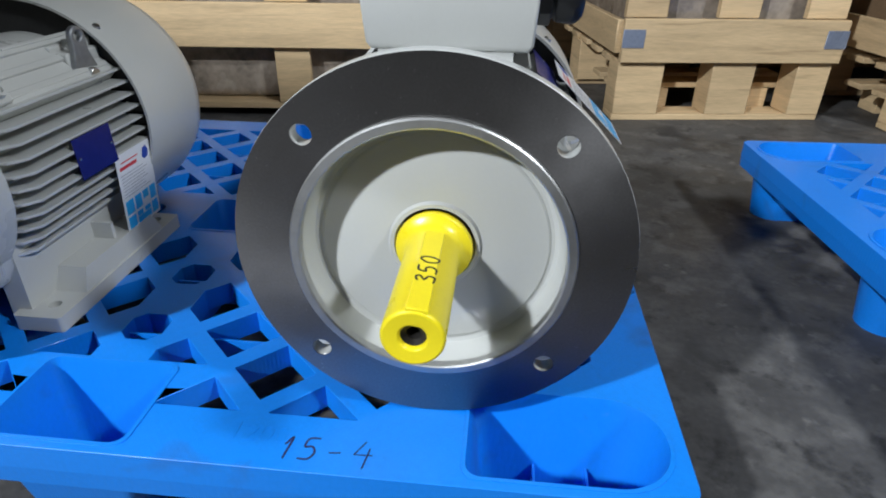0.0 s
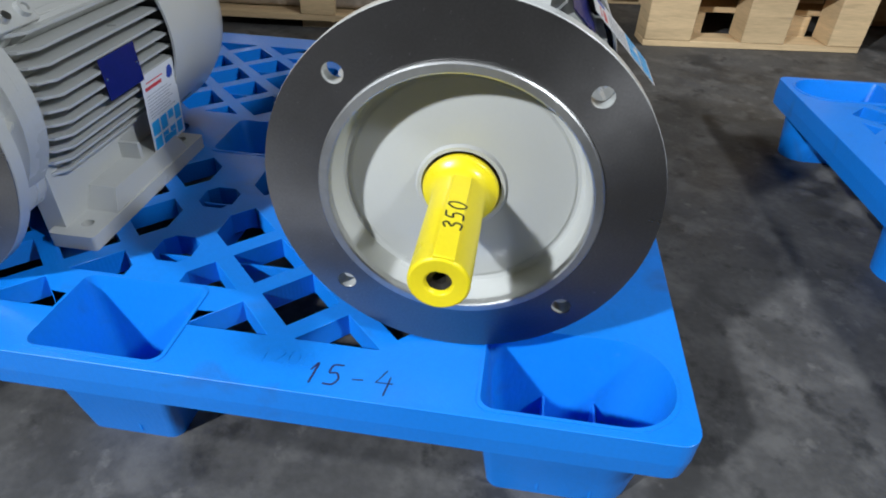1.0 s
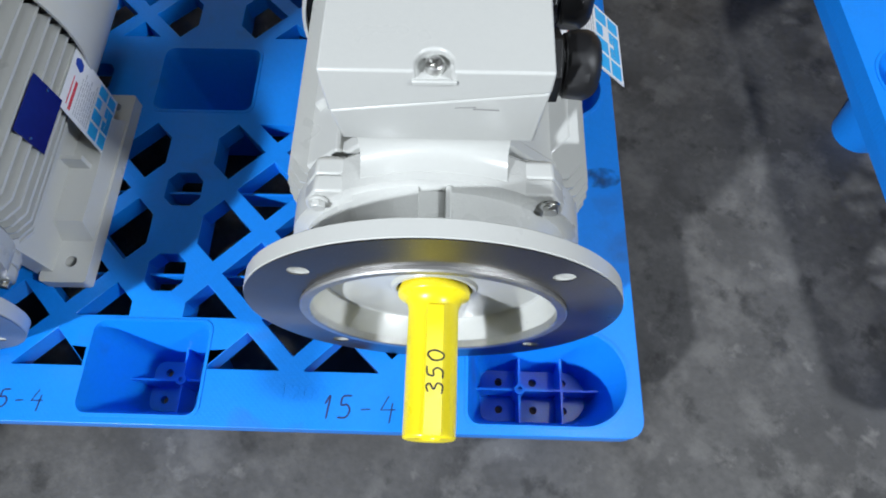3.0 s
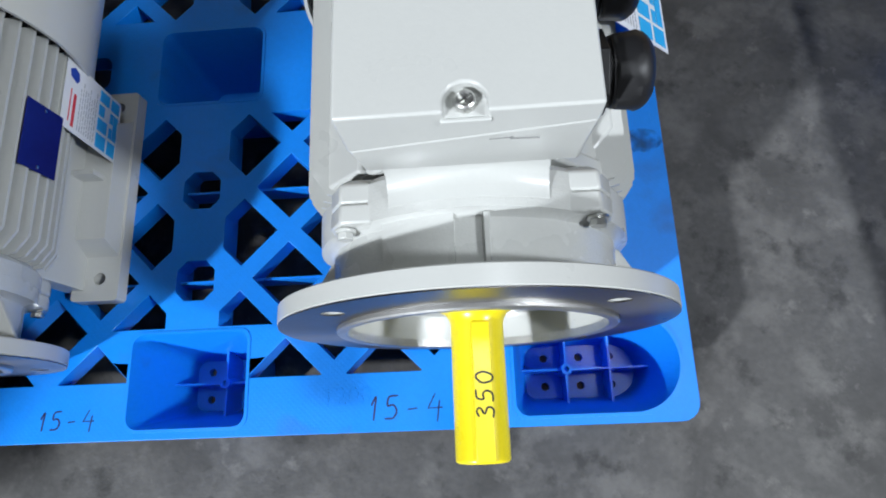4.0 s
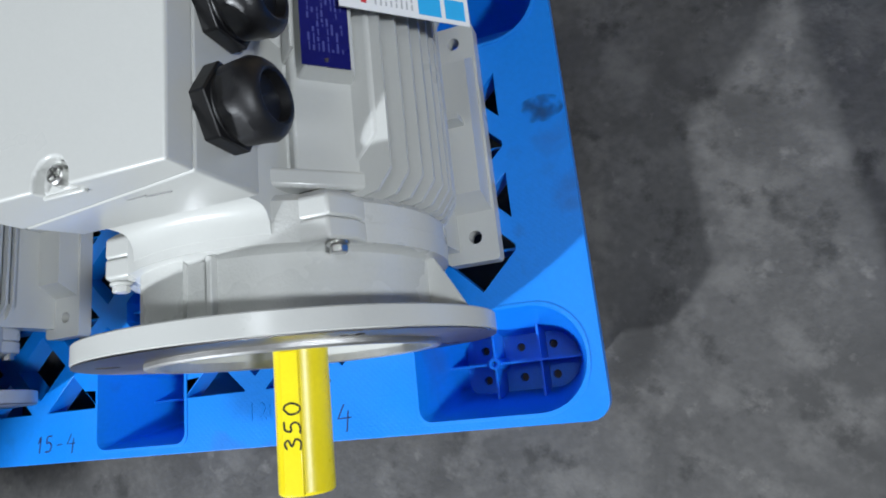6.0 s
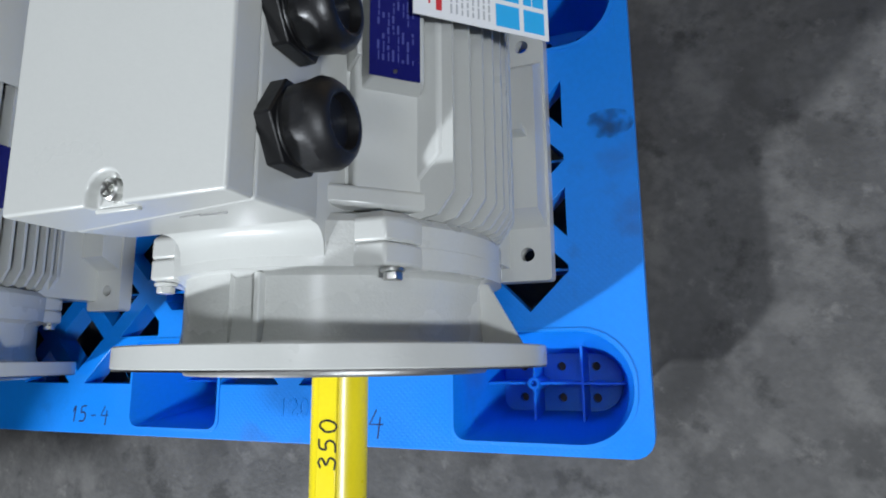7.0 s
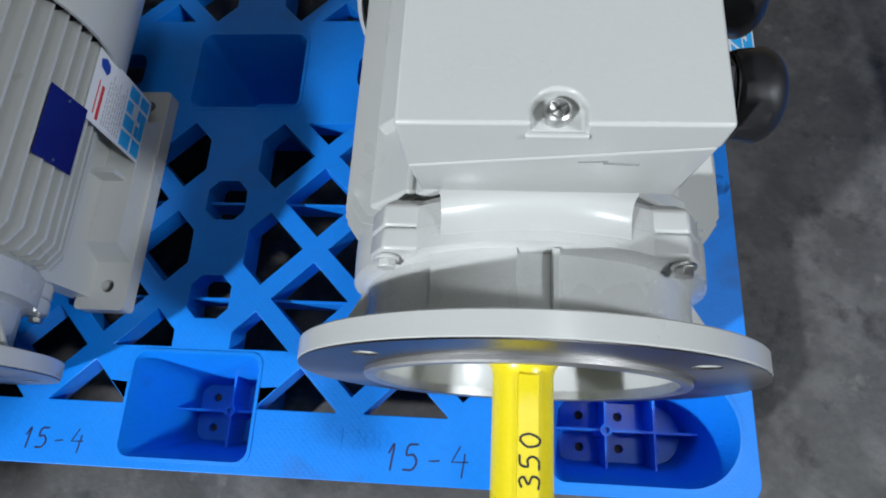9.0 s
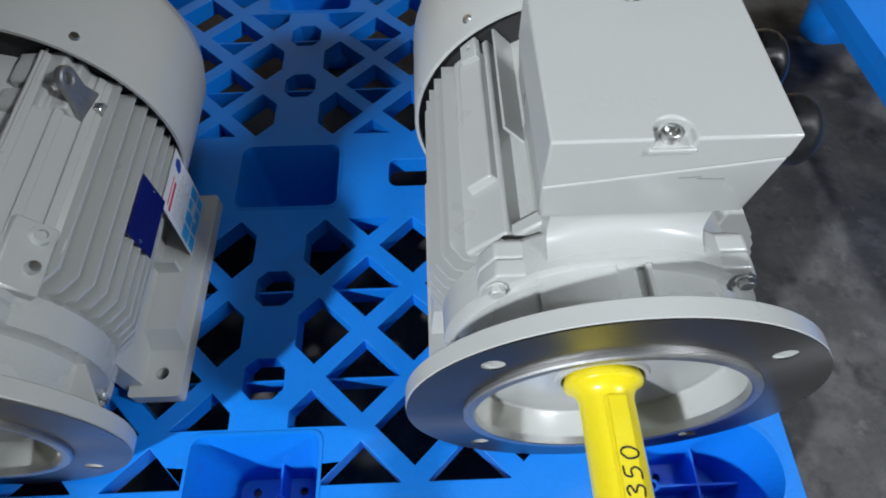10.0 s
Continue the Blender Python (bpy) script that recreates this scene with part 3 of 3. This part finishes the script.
            part("shoulder", bm, PAINT, frame_part, "", UP, 0.003)
            bm = bmesh.new()
            box(bm, 0.09, 0.143, 0.215, 0.348, *sorted((s * 0.0245, s * 0.0275)), t)
            part("fin", bm, PAINT, frame_part, "", UP, 0.0008)
            # the shoulder's outer wall: broad at its foot, cut off aslant in front
            if a == 46:
                bm = bmesh.new()
                foot, crest, out = (-0.016, -0.033, -0.041) if low else (-0.030, -0.030, -0.041)
                v = [bm.verts.new(t @ Vector(c)) for c in ((0.09, 0.112, foot), (0.09, 0.112, out), (0.122, 0.124, out), (0.122, 0.124, foot),
                                                           (0.1405, 0.152, crest), (0.1405, 0.152, out), (0.09, 0.348, foot), (0.09, 0.348, out),
                                                           (0.122, 0.348, foot), (0.1405, 0.348, crest), (0.1405, 0.348, out))]
                for f in ((0, 1, 2, 3), (3, 2, 5, 4), (4, 5, 10, 9), (3, 4, 9, 8), (0, 3, 8, 6), (1, 7, 10, 5, 2), (6, 8, 9, 10, 7), (0, 6, 7, 1)):
                    bm.faces.new([v[q] for q in f])
                part("shoulder_wall", bm, PAINT, frame_part, "", UP, 0.0015)
            else:
                bm = bmesh.new()
                plate(bm, [[(0.318, -0.008), (0.347, -0.008), (0.347, 0.012), (0.324, 0.012)], circle(0.337, 0.0, 0.0028, 14)], lambda u, v, d: t @ Vector((d, u, v)), 0.150, 0.142)
                part("drilled_ear", bm, PAINT, frame_part, "", UP, 0.001)
            if side_plate and a == 46:
                for lo, hi in ((-0.031, -0.022), (-0.006, 0.003), (0.019, 0.031)):
                    part("ridge", box(bmesh.new(), 0.13, 0.1412, 0.122, 0.345, lo, hi, t), PAINT, frame_part, "", UP, 0.0015)
            if side_plate and a == 46:
                continue
            bm = bmesh.new()
            v0 = 0.195 if a == 46 else 0.165
            box(bm, v0, 0.335, *((-0.027, 0.022) if a == 46 else (-0.0135, 0.026)), 0.12, 0.1455, t @ Matrix(((0, 0, 1, 0), (1, 0, 0, 0), (0, 1, 0, 0), (0, 0, 0, 1))), (0.006, 0.006))
            part("raised_pad", bm, PAINT, frame_part, "", UP, 0.002)
    # cooling fins along both sides and below
    for side in (1, -1):
        for i in range(12):
            dz = 0.074 - 0.0160 * i
            tip = math.sqrt(0.1515 ** 2 - dz * dz)
            root_x = math.sqrt(max(0.110 ** 2 - dz * dz, 0.0025))
            bm = bmesh.new()
            pts = [(root_x, 0.100), (tip - 0.012, 0.108), (tip, 0.124), (tip, 0.346), (root_x, 0.346)]
            if side < 0:
                pts = [(-x, y) for x, y in pts]
            plate(bm, [pts], lambda u, v, d: (u, v, d), dz - 0.0016, dz + 0.0016)
            part("fin", bm, PAINT, frame_part, "", UP)
        # foot
        bm = bmesh.new()
        xs = [side * x for x in (0.096, 0.156)]
        x0, x1 = min(xs), max(xs)
        plate(bm, [rounded(x0, x1, 0.086, 0.372, 0.005), circle(side * 0.131, 0.114, 0.0075, 16), circle(side * 0.131, 0.350, 0.0075, 16)],
              lambda u, v, d: (u, v, d), -0.155, -AXIS)
        box(bm, x0 + (0.0 if side > 0 else 0.003), x1 - (0.003 if side > 0 else 0.0), 0.142, 0.328, -0.1552, -0.128, None, (0.004, 0.016))
        xs = [side * x for x in (0.085, 0.112)]
        box(bm, min(xs), max(xs), 0.100, 0.345, -0.17, -0.07)
        xs = [side * x for x in (0.10, 0.140)]
        box(bm, min(xs), max(xs), 0.234, 0.240, -0.15, -0.105)
        add("foot", bm, PAINT, bevel=0.003, label="cast foot with bolt holes")
    # fan cowl
    bm = bmesh.new()
    revolve(bm, [(0.159, 0.338), (0.1625, 0.338), (0.1635, 0.342), (0.1635, 0.475), (0.158, 0.498), (0.140, 0.512), (0.03, 0.518), (0.0, 0.518)], 96)
    revolve(bm, [(0.159, 0.338), (0.1610, 0.47), (0.10, 0.49), (0.0, 0.49)], 96)
    cowl = add("fan_cowl", bm, PAINT, label="pressed sheet fan cowl", angle=40)
    # flat ring whose colour stands in for the shade between cowl and fins
    bm = bmesh.new()
    revolve(bm, [(0.10, 0.3495), (0.160, 0.3495), (0.160, 0.352), (0.10, 0.352)], 64, closed=True)
    part("gap_ring", bm, GAP_SHADE, cowl, "dark ring that paints the shade in the gap behind the cowl", UP)
    for a in (50, 130, 230, 310):
        t = turned(a)
        bm = bmesh.new()
        revolve(bm, [(0.0, 0.1668), (0.004, 0.1664), (0.0055, 0.163), (0.0, 0.162)], 14, t @ Matrix.Translation((0, 0.358, 0)) @ pose(0, 0, 0, 0, 0, -90))
        part("screw", bm, ZINC, cowl, "zinc screw", UP)
    # lifting eye bolted upright to a boss on the shoulder
    if side_plate:
        bm = bmesh.new()
        swing = Matrix.Translation((0.112, 0.302, 0)) @ Matrix.Rotation(radians(84), 4, "Z") @ Matrix.Translation((-0.106, -0.300, 0))
        lobe = [(0.091, 0.052), (0.130, 0.050), (0.128, 0.084), (0.1185, 0.104)] + [(0.106 + 0.0122 * math.cos(radians(q)), 0.123 + 0.0122 * math.sin(radians(q))) for q in range(0, 181, 20)] + [(0.0935, 0.104), (0.088, 0.084)]
        plate(bm, [lobe, circle(0.106, 0.123, 0.0058, 16)], lambda u, v, d: swing @ Vector((u, d, v)), 0.296, 0.304)
        eye = add("lifting_eye", bm, DULL, label="dull steel lifting eye", bevel=0.0018)
        bm = bmesh.new()
        plate(bm, [[(0.111 + u, 0.076 + v) for u, v in hexagon(0.0085)]], lambda u, v, d: swing @ Vector((u, d, v)), 0.287, 0.2955)
        part("bolt", bm, ZINC, eye, "hexagon head bolt", UP, 0.0008, 1)
        bm = bmesh.new()
        box(bm, 0.078, 0.1070, 0.284, 0.349, 0.060, 0.104)
        box(bm, 0.050, 0.098, 0.310, 0.349, 0.088, 0.116)
        box(bm, 0.045, 0.089, 0.278, 0.305, 0.100, 0.112)
        add("eye_boss", bm, PAINT, bevel=0.003)
    # earth terminal on the front lug
    if side_plate:
        t = turned(36)
        bm = bmesh.new()
        box(bm, 0.115, 0.1500, 0.092, 0.158, -0.010, 0.026, t)
        add("earth_lug", bm, PAINT, bevel=0.002)
        bm = bmesh.new()
        revolve(bm, [(0.0, 0.153), (0.004, 0.153), (0.0045, 0.1565), (0.008, 0.1565), (0.009, 0.149), (0.0, 0.149)], 20, t @ Matrix.Translation((0, 0.145, 0.004)) @ pose(0, 0, 0, 0, 0, -90))
        add("earth_boss", bm, PAINT)
        bm = bmesh.new()
        revolve(bm, [(0.0, 0.1585), (0.005, 0.158), (0.006, 0.150), (0.0, 0.149)], 16, t @ Matrix.Translation((0, 0.114, 0.002)) @ pose(0, 0, 0, 0, 0, -90))
        add("earth_screw", bm, ZINC)

    # terminal box
    bm = bmesh.new()
    cols = []
    for i in range(15):
        x = -0.060 + 0.1200 * i / 14
        zb = math.sqrt(0.1398 ** 2 - x * x)
        col = []
        for k in range(9):
            col.append(bm.verts.new((x, 0.0945 - 0.020 * (k / 8) ** 4.5, 0.159 - (0.159 - zb) * (1 - (1 - k / 8) ** 1.5))))
        col.append(bm.verts.new((x, 0.0745, 0.10)))
        cols.append(col)
    for a, b in zip(cols, cols[1:]):
        for k in range(9):
            bm.faces.new((a[k], a[k + 1], b[k + 1], b[k]))
    ends = [[bm.verts.new((c[0].co.x, 0.228, 0.159)), bm.verts.new((c[0].co.x, 0.228, 0.10))] for c in (cols[0], cols[-1])]
    for c, e in zip((cols[0], cols[-1]), ends):
        bm.faces.new([*c, e[1], e[0]])
    bm.faces.new([c[0] for c in cols] + [ends[1][0], ends[0][0]])
    bm.faces.new([ends[0][0], ends[1][0], ends[1][1], ends[0][1]])
    bm.faces.new([c[-1] for c in cols] + [ends[1][1], ends[0][1]])
    add("box_riser", bm, PAINT, angle=45)
    bm = bmesh.new()
    X0, X1, Y0, Y1 = -0.0735, 0.0805, 0.086, 0.236
    co = [(X0 + 0.0075, Y0 + 0.0075, 0.1570), (X1 - 0.0075, Y0 + 0.0075, 0.1570), (X1 - 0.0075, Y1 - 0.0075, 0.1570), (X0 + 0.0075, Y1 - 0.0075, 0.1570),
          (X0 + 0.0035, Y0 + 0.0035, 0.163), (X1 - 0.0035, Y0 + 0.0035, 0.163), (X1 - 0.0035, Y1 - 0.0035, 0.163), (X0 + 0.0035, Y1 - 0.0035, 0.163),
          (X0, Y0, 0.2012), (X1, Y0, 0.2246), (X1, Y1, 0.2246), (X0, Y1, 0.2012)]
    v = [bm.verts.new(c) for c in co]
    for f in ((3, 2, 1, 0), (8, 9, 10, 11), *[(i + a, i + (a + 1) % 4, i + 4 + (a + 1) % 4, i + 4 + a) for i in (0, 4) for a in range(4)]):
        bm.faces.new([v[i] for i in f])
    body = add("box_body", bm, PAINT, bevel=0.0022, segments=3, label="cast terminal box body")
    bm = bmesh.new()
    for x0, x1, z, lean in ((0.016, 0.031, 0.2062, -4), (0.029, 0.047, 0.2050, 3)):
        box(bm, 0, x1 - x0, -0.0003, 0.0006, 0, 0.0007, Matrix.Translation((x0, Y0 + 0.0005, z)) @ pose(0, 0, 0, -4, lean, 0))
    part("scratch", bm, SCRATCHED, body, "thin dark scratch in the paint", UP)
    # lid with a screw notch at front and back
    def notch(cx, y, s):
        return [(cx - 0.0125 * s, y), (cx - 0.0125 * s, y + 0.007 * s)] + [(cx - 0.0125 * s * math.cos(radians(a)), y + s * (0.007 + 0.0115 * math.sin(radians(a)))) for a in range(15, 180, 15)] + [(cx + 0.0125 * s, y + 0.007 * s), (cx + 0.0125 * s, y)]

    LX0, LX1, LY0, LY1, CX = -0.0738, 0.0808, 0.0857, 0.2363, 0.0025
    bm = bmesh.new()

    def seam(x):
        return 0.2015 + (x - LX0) / (LX1 - LX0) * 0.0235

    fr, bk = notch(CX, LY0, 1), notch(CX, LY1, -1)
    loop = [(LX0, LY0)] + fr + [(LX1, LY0), (LX1, LY1)] + bk + [(LX0, LY1)]
    top = [bm.verts.new((u, v, 0.2455)) for u, v in loop]
    n = len(fr)
    bmesh.ops.triangle_fill(bm, use_beauty=True, edges=[bm.edges.new((top[i - 1], top[i])) for i in range(len(top))])
    sunk, low = {}, {}
    for i in [*range(1, n + 1), *range(n + 3, 2 * n + 3)]:
        sunk[i] = bm.verts.new((loop[i][0], loop[i][1], 0.2368))
    ends = [0, 1, n, n + 1, n + 2, n + 3, 2 * n + 2, 2 * n + 3]
    for i in ends:
        low[i] = bm.verts.new((loop[i][0], loop[i][1], seam(loop[i][0])))
    for a, b in ((1, n), (n + 3, 2 * n + 2)):
        bm.faces.new([sunk[i] for i in range(a, b + 1)])
        for i in range(a, b):
            bm.faces.new((top[i], top[i + 1], sunk[i + 1], sunk[i]))
        bm.faces.new((sunk[a], sunk[b], low[b], low[a]))
    for a, b in ((0, 1), (n, n + 1), (n + 1, n + 2), (n + 2, n + 3), (2 * n + 2, 2 * n + 3), (2 * n + 3, 0)):
        ring = [top[a], top[b]] + ([sunk[b]] if b in sunk else []) + [low[b], low[a]] + ([sunk[a]] if a in sunk else [])
        bm.faces.new(ring)
    bm.faces.new([low[i] for i in ends])
    lid = add("box_lid", bm, PAINT, bevel=0.0018, segments=3, label="flat terminal box lid")
    for y, s in ((LY0, 1), (LY1, -1)):
        bm = bmesh.new()
        ys = sorted((y - 0.0018 * s, y + 0.0010 * s))
        box(bm, CX - 0.0150, CX + 0.0150, ys[0], ys[1], 0.2335, 0.2372)
        part("screw_ledge", bm, PAINT, lid, "", UP, 0.0008)
        bm = bmesh.new()
        centre = Matrix.Translation((CX, y + 0.0095 * s, 0))
        revolve(bm, [(0.0, 0.2412), (0.0012, 0.2412), (0.0050, 0.2432), (0.0062, 0.2424), (0.0066, 0.2405), (0.0066, 0.2369), (0.0, 0.2369)], 24, centre @ pose(0, 0, 0, 90))
        for turn in (35, 125):
            box(bm, -0.0040, 0.0040, -0.0006, 0.0006, 0.2405, 0.2436, centre @ pose(0, 0, 0, 0, 0, turn))
        part("lid_screw", bm, ZINC, lid, "zinc crosshead screw", UP)
    # cable glands on the box's side
    for gy in (() if side_plate else (0.1295, 0.1965)):
        g = Matrix.Translation((X1 + 0.0015, gy, 0.202)) @ pose(0, 0, 0, 0, 0, -90)
        bm = bmesh.new()
        plate(bm, [[(0.0270 * math.cos(radians(60 * i + 30)), 0.0270 * math.sin(radians(60 * i + 30))) for i in range(6)]], lambda u, v, d: g @ Vector((u, d, v)), -0.0025, 0.0085)
        gland = part("cable_gland", bm, BLACK, root, "black nylon cable gland", UP, 0.0012, 2)
        bm = bmesh.new()
        revolve(bm, [(0.0215, 0.0080), (0.0205, 0.0092), (0.0205, 0.0108), (0.0222, 0.0112), (0.0222, 0.0130), (0.020, 0.0130)], 40, g)
        n = 72
        prof = [(0.0225, 0.0125), (0.0246, 0.0140), (0.0255, 0.0235), (0.0250, 0.0275), (0.0236, 0.0312), (0.0212, 0.0342), (0.0186, 0.0362), (0.0166, 0.0368), (0.0152, 0.0362), (0.0146, 0.0335), (0.0140, 0.0300), (0.0, 0.0300)]
        rings = []
        for k, (r, y) in enumerate(prof):
            if r == 0:
                rings.append([bm.verts.new(g @ Vector((0, y, 0)))] * n)
                continue
            ring = []
            for i in range(n):
                # six soft flats on the grip, round towards the mouth
                flat_r = min(1.0, 0.925 / math.cos(radians((360 * i / n) % 60 - 30)))
                q = r * (flat_r if 0 < k < 3 else 1.0) + (0.0002 if i % 2 and 0 < k < 3 else 0.0)
                ring.append(bm.verts.new(g @ Vector((q * math.cos(2 * math.pi * i / n), y, q * math.sin(2 * math.pi * i / n)))))
            rings.append(ring)
        for a, b in zip(rings, rings[1:]):
            for i in range(n):
                if b[0] is b[1]:
                    bm.faces.new((a[i - 1], a[i], b[0]))
                else:
                    bm.faces.new((a[i - 1], a[i], b[i], b[i - 1]))
        part("dome_nut", bm, BLACK, gland, "ribbed dome nut", UP)
    # nameplate: on the shoulder pad, or upright against the fins
    if side_plate:
        pm = Matrix.Translation((0.1528, 0.192, -0.026)) @ pose(0, 0, 0, 0, -3, 0) @ Matrix(((0, 0, 1, 0), (1, 0, 0, 0), (0, 1, 0, 0), (0, 0, 0, 1)))
        w, h = 0.074, 0.050
    else:
        pm = turned(46) @ Matrix.Translation((0.1456, 0.2, -0.0175)) @ Matrix(((0, 0, 1, 0), (1, 0, 0, 0), (0, 1, 0, 0), (0, 0, 0, 1)))
        w, h = 0.125, 0.0375
    bm = bmesh.new()
    box(bm, 0, w, 0, h, 0, 0.001, pm)
    plate_ob = add("nameplate", bm, NAVY, label="dark blue metal nameplate")
    if not side_plate:
        rnd = random.Random(4)
        bm = bmesh.new()
        for row in range(8):
            x = 0.012
            while x < w - 0.02:
                d = rnd.uniform(0.002, 0.009)
                z = 0.005 + row * (h - 0.012) / 7
                box(bm, x, x + d, z, z + rnd.choice((0.001, 0.0016)), 0.0009, 0.0011, pm)
                x += d + rnd.choice((0.0012, 0.0016, 0.012))
        part("plate_print", bm, PALE_INK, plate_ob, "pale unreadable print", UP)
    for x in (0.005, w - 0.005):
        bm = bmesh.new()
        revolve(bm, [(0.0, 0.0022), (0.0014, 0.002), (0.0018, 0.001), (0.0, 0.001)], 12, pm @ Matrix.Translation((x, h / 2, 0)) @ pose(0, 0, 0, 90))
        part("rivet", bm, ZINC, plate_ob, "small rivet", UP)
    return root


motor_near = build_motor(pose(0.0025, 0.004, TOP), False)
motor_left = build_motor(pose(-0.596, -0.006, TOP), True)
# cards: one lying on the near motor's fins, one upright against the other
A, B = Vector((0.198, 0.252, 0.352)), Vector((0.114, 0.250, 0.431))
up = (B - A).normalized()
along = Vector((0, 1, 0))
nrm = along.cross(up).normalized()
card(Matrix(((along.x, -nrm.x, up.x, A.x), (along.y, -nrm.y, up.y, A.y), (along.z, -nrm.z, up.z, A.z), (0, 0, 0, 1))), "cards")
card(pose(-0.4485, 0.252, 0.190, 3, 0, 90), "cards")


# ---- wooden crates behind ----
def crate(m, w, d, legs, label, goods, strap=False, low=False):
    """Front at y = 0, from x = 0 to w: legs, a broad rail, uprights, and wrapped goods inside."""
    ob = thing("wooden_crate", m, label, "crate", "wooden crates")

    def board(name, x0, x1, y0, y1, z0, z1, mat, lab=""):
        part(name, box(bmesh.new(), x0, x1, y0, y1, z0, z1), mat, ob, lab, bevel=0.002, segments=1)

    rz = 0.222 if low else 0.19
    for x0, x1 in legs:
        board("leg", x0, x1, 0.0, 0.10 if not low else 0.022, 0.0475 if low else 0.02, rz, WOOD)
        board("leg", x0, x1, d - 0.10, d, 0.02, 0.17, WOOD)
        board("leg", x0, x1, d / 2 - 0.07, d / 2 + 0.07, 0.022, 0.17, WOOD)
    for y in (0.002, d / 2 - 0.05, d - 0.10):
        board("bottom_board", 0, w, y, y + 0.098, *((0.027, 0.047) if low and y < 0.1 else (0.0, 0.0195)), WOOD_X)
    if low:
        for x in (0.0, w / 2 - 0.05, w - 0.10):
            board("foot_block", x, x + 0.10, 0.03, 0.10, 0.0, 0.0265, WOOD)
    else:
        for y in (0.105, 0.25):
            board("inner_board", 0.02, w - 0.02, y, y + 0.09, 0.083, 0.101, WOOD_X)
            board("inner_block", 0.10, 0.22, y, y + 0.09, 0.0, 0.0825, WOOD)
            board("inner_block", w - 0.25, w - 0.13, y, y + 0.09, 0.0, 0.0825, WOOD)
        for i in range(7):
            y = 0.103 + i * (d - 0.21) / 6
            board("deck_board", 0, w, y, y + 0.09, 0.1705, 0.189, WOOD_X)
    for z in (rz, 0.62):
        board("rail", -0.005, w + 0.005, -0.022, 0.0, z, z + 0.130, WOOD_X)
        board("rail", -0.005, w + 0.005, d, d + 0.022, z, z + 0.130, WOOD_X)
    for x in (0.0, w):
        for z in (0.215, 0.62):
            board("side_rail", x - (0.022 if x == 0 else 0), x + (0.0 if x == 0 else 0.022), 0.0, d, z, z + 0.10, WOOD)
    for i, x in enumerate((0.0, w / 2 - 0.06, w - 0.13)):
        board("upright", x, x + 0.13, 0.001, 0.022, rz + 0.131, 1.05, WOOD)
        board("upright", x, x + 0.13, d - 0.022, d - 0.001, 0.19, 1.05, WOOD)
    for x in (-0.008, w - 0.062):
        board("corner_tape", x, x + 0.07, -0.0255, -0.0225, rz + 0.045, rz + 0.10, TAPE, "grey plastic corner protector")
    bm = bmesh.new()
    box(bm, 0.05, w - 0.05, 0.06, d - 0.12, 0.049 if low else 0.191, 0.98)
    part("packed_load", bm, goods, ob, "film-wrapped brown packed goods", bevel=0.02, segments=3)
    if strap:
        board("strap", w * 0.35, w * 0.35 + 0.012, -0.025, -0.0228, 0.0, 1.0, YELLOW, "yellow strap")
    return ob


crate(pose(0.417, 1.566, 0, 0, 0, 8.4), 0.700, 1.1, ((0.0, 0.150), (0.310, 0.450), (0.59, 0.700)), "pale pine crate on legs with film-wrapped goods", FILM)
crate(pose(-1.09, 1.40, 0, 0, 0, 6), 0.95, 1.1, ((0.085, 0.12), (0.43, 0.54), (0.84, 0.95)), "pale pine crate packed with film-wrapped goods", FILM, low=True)
crate(pose(1.29, 1.52, 0, 0, 0, 8.5), 0.9, 1.1, ((0.0, 0.145), (0.38, 0.52), (0.755, 0.9)), "pine crate with brown cartons and a yellow strap", CARTON, True)
crate(pose(0.30, 3.25, 0, 0, 0, 6), 0.8, 1.1, ((0.0, 0.145), (0.33, 0.47), (0.655, 0.8)), "pine crate standing farther back in the hall", CARTON)
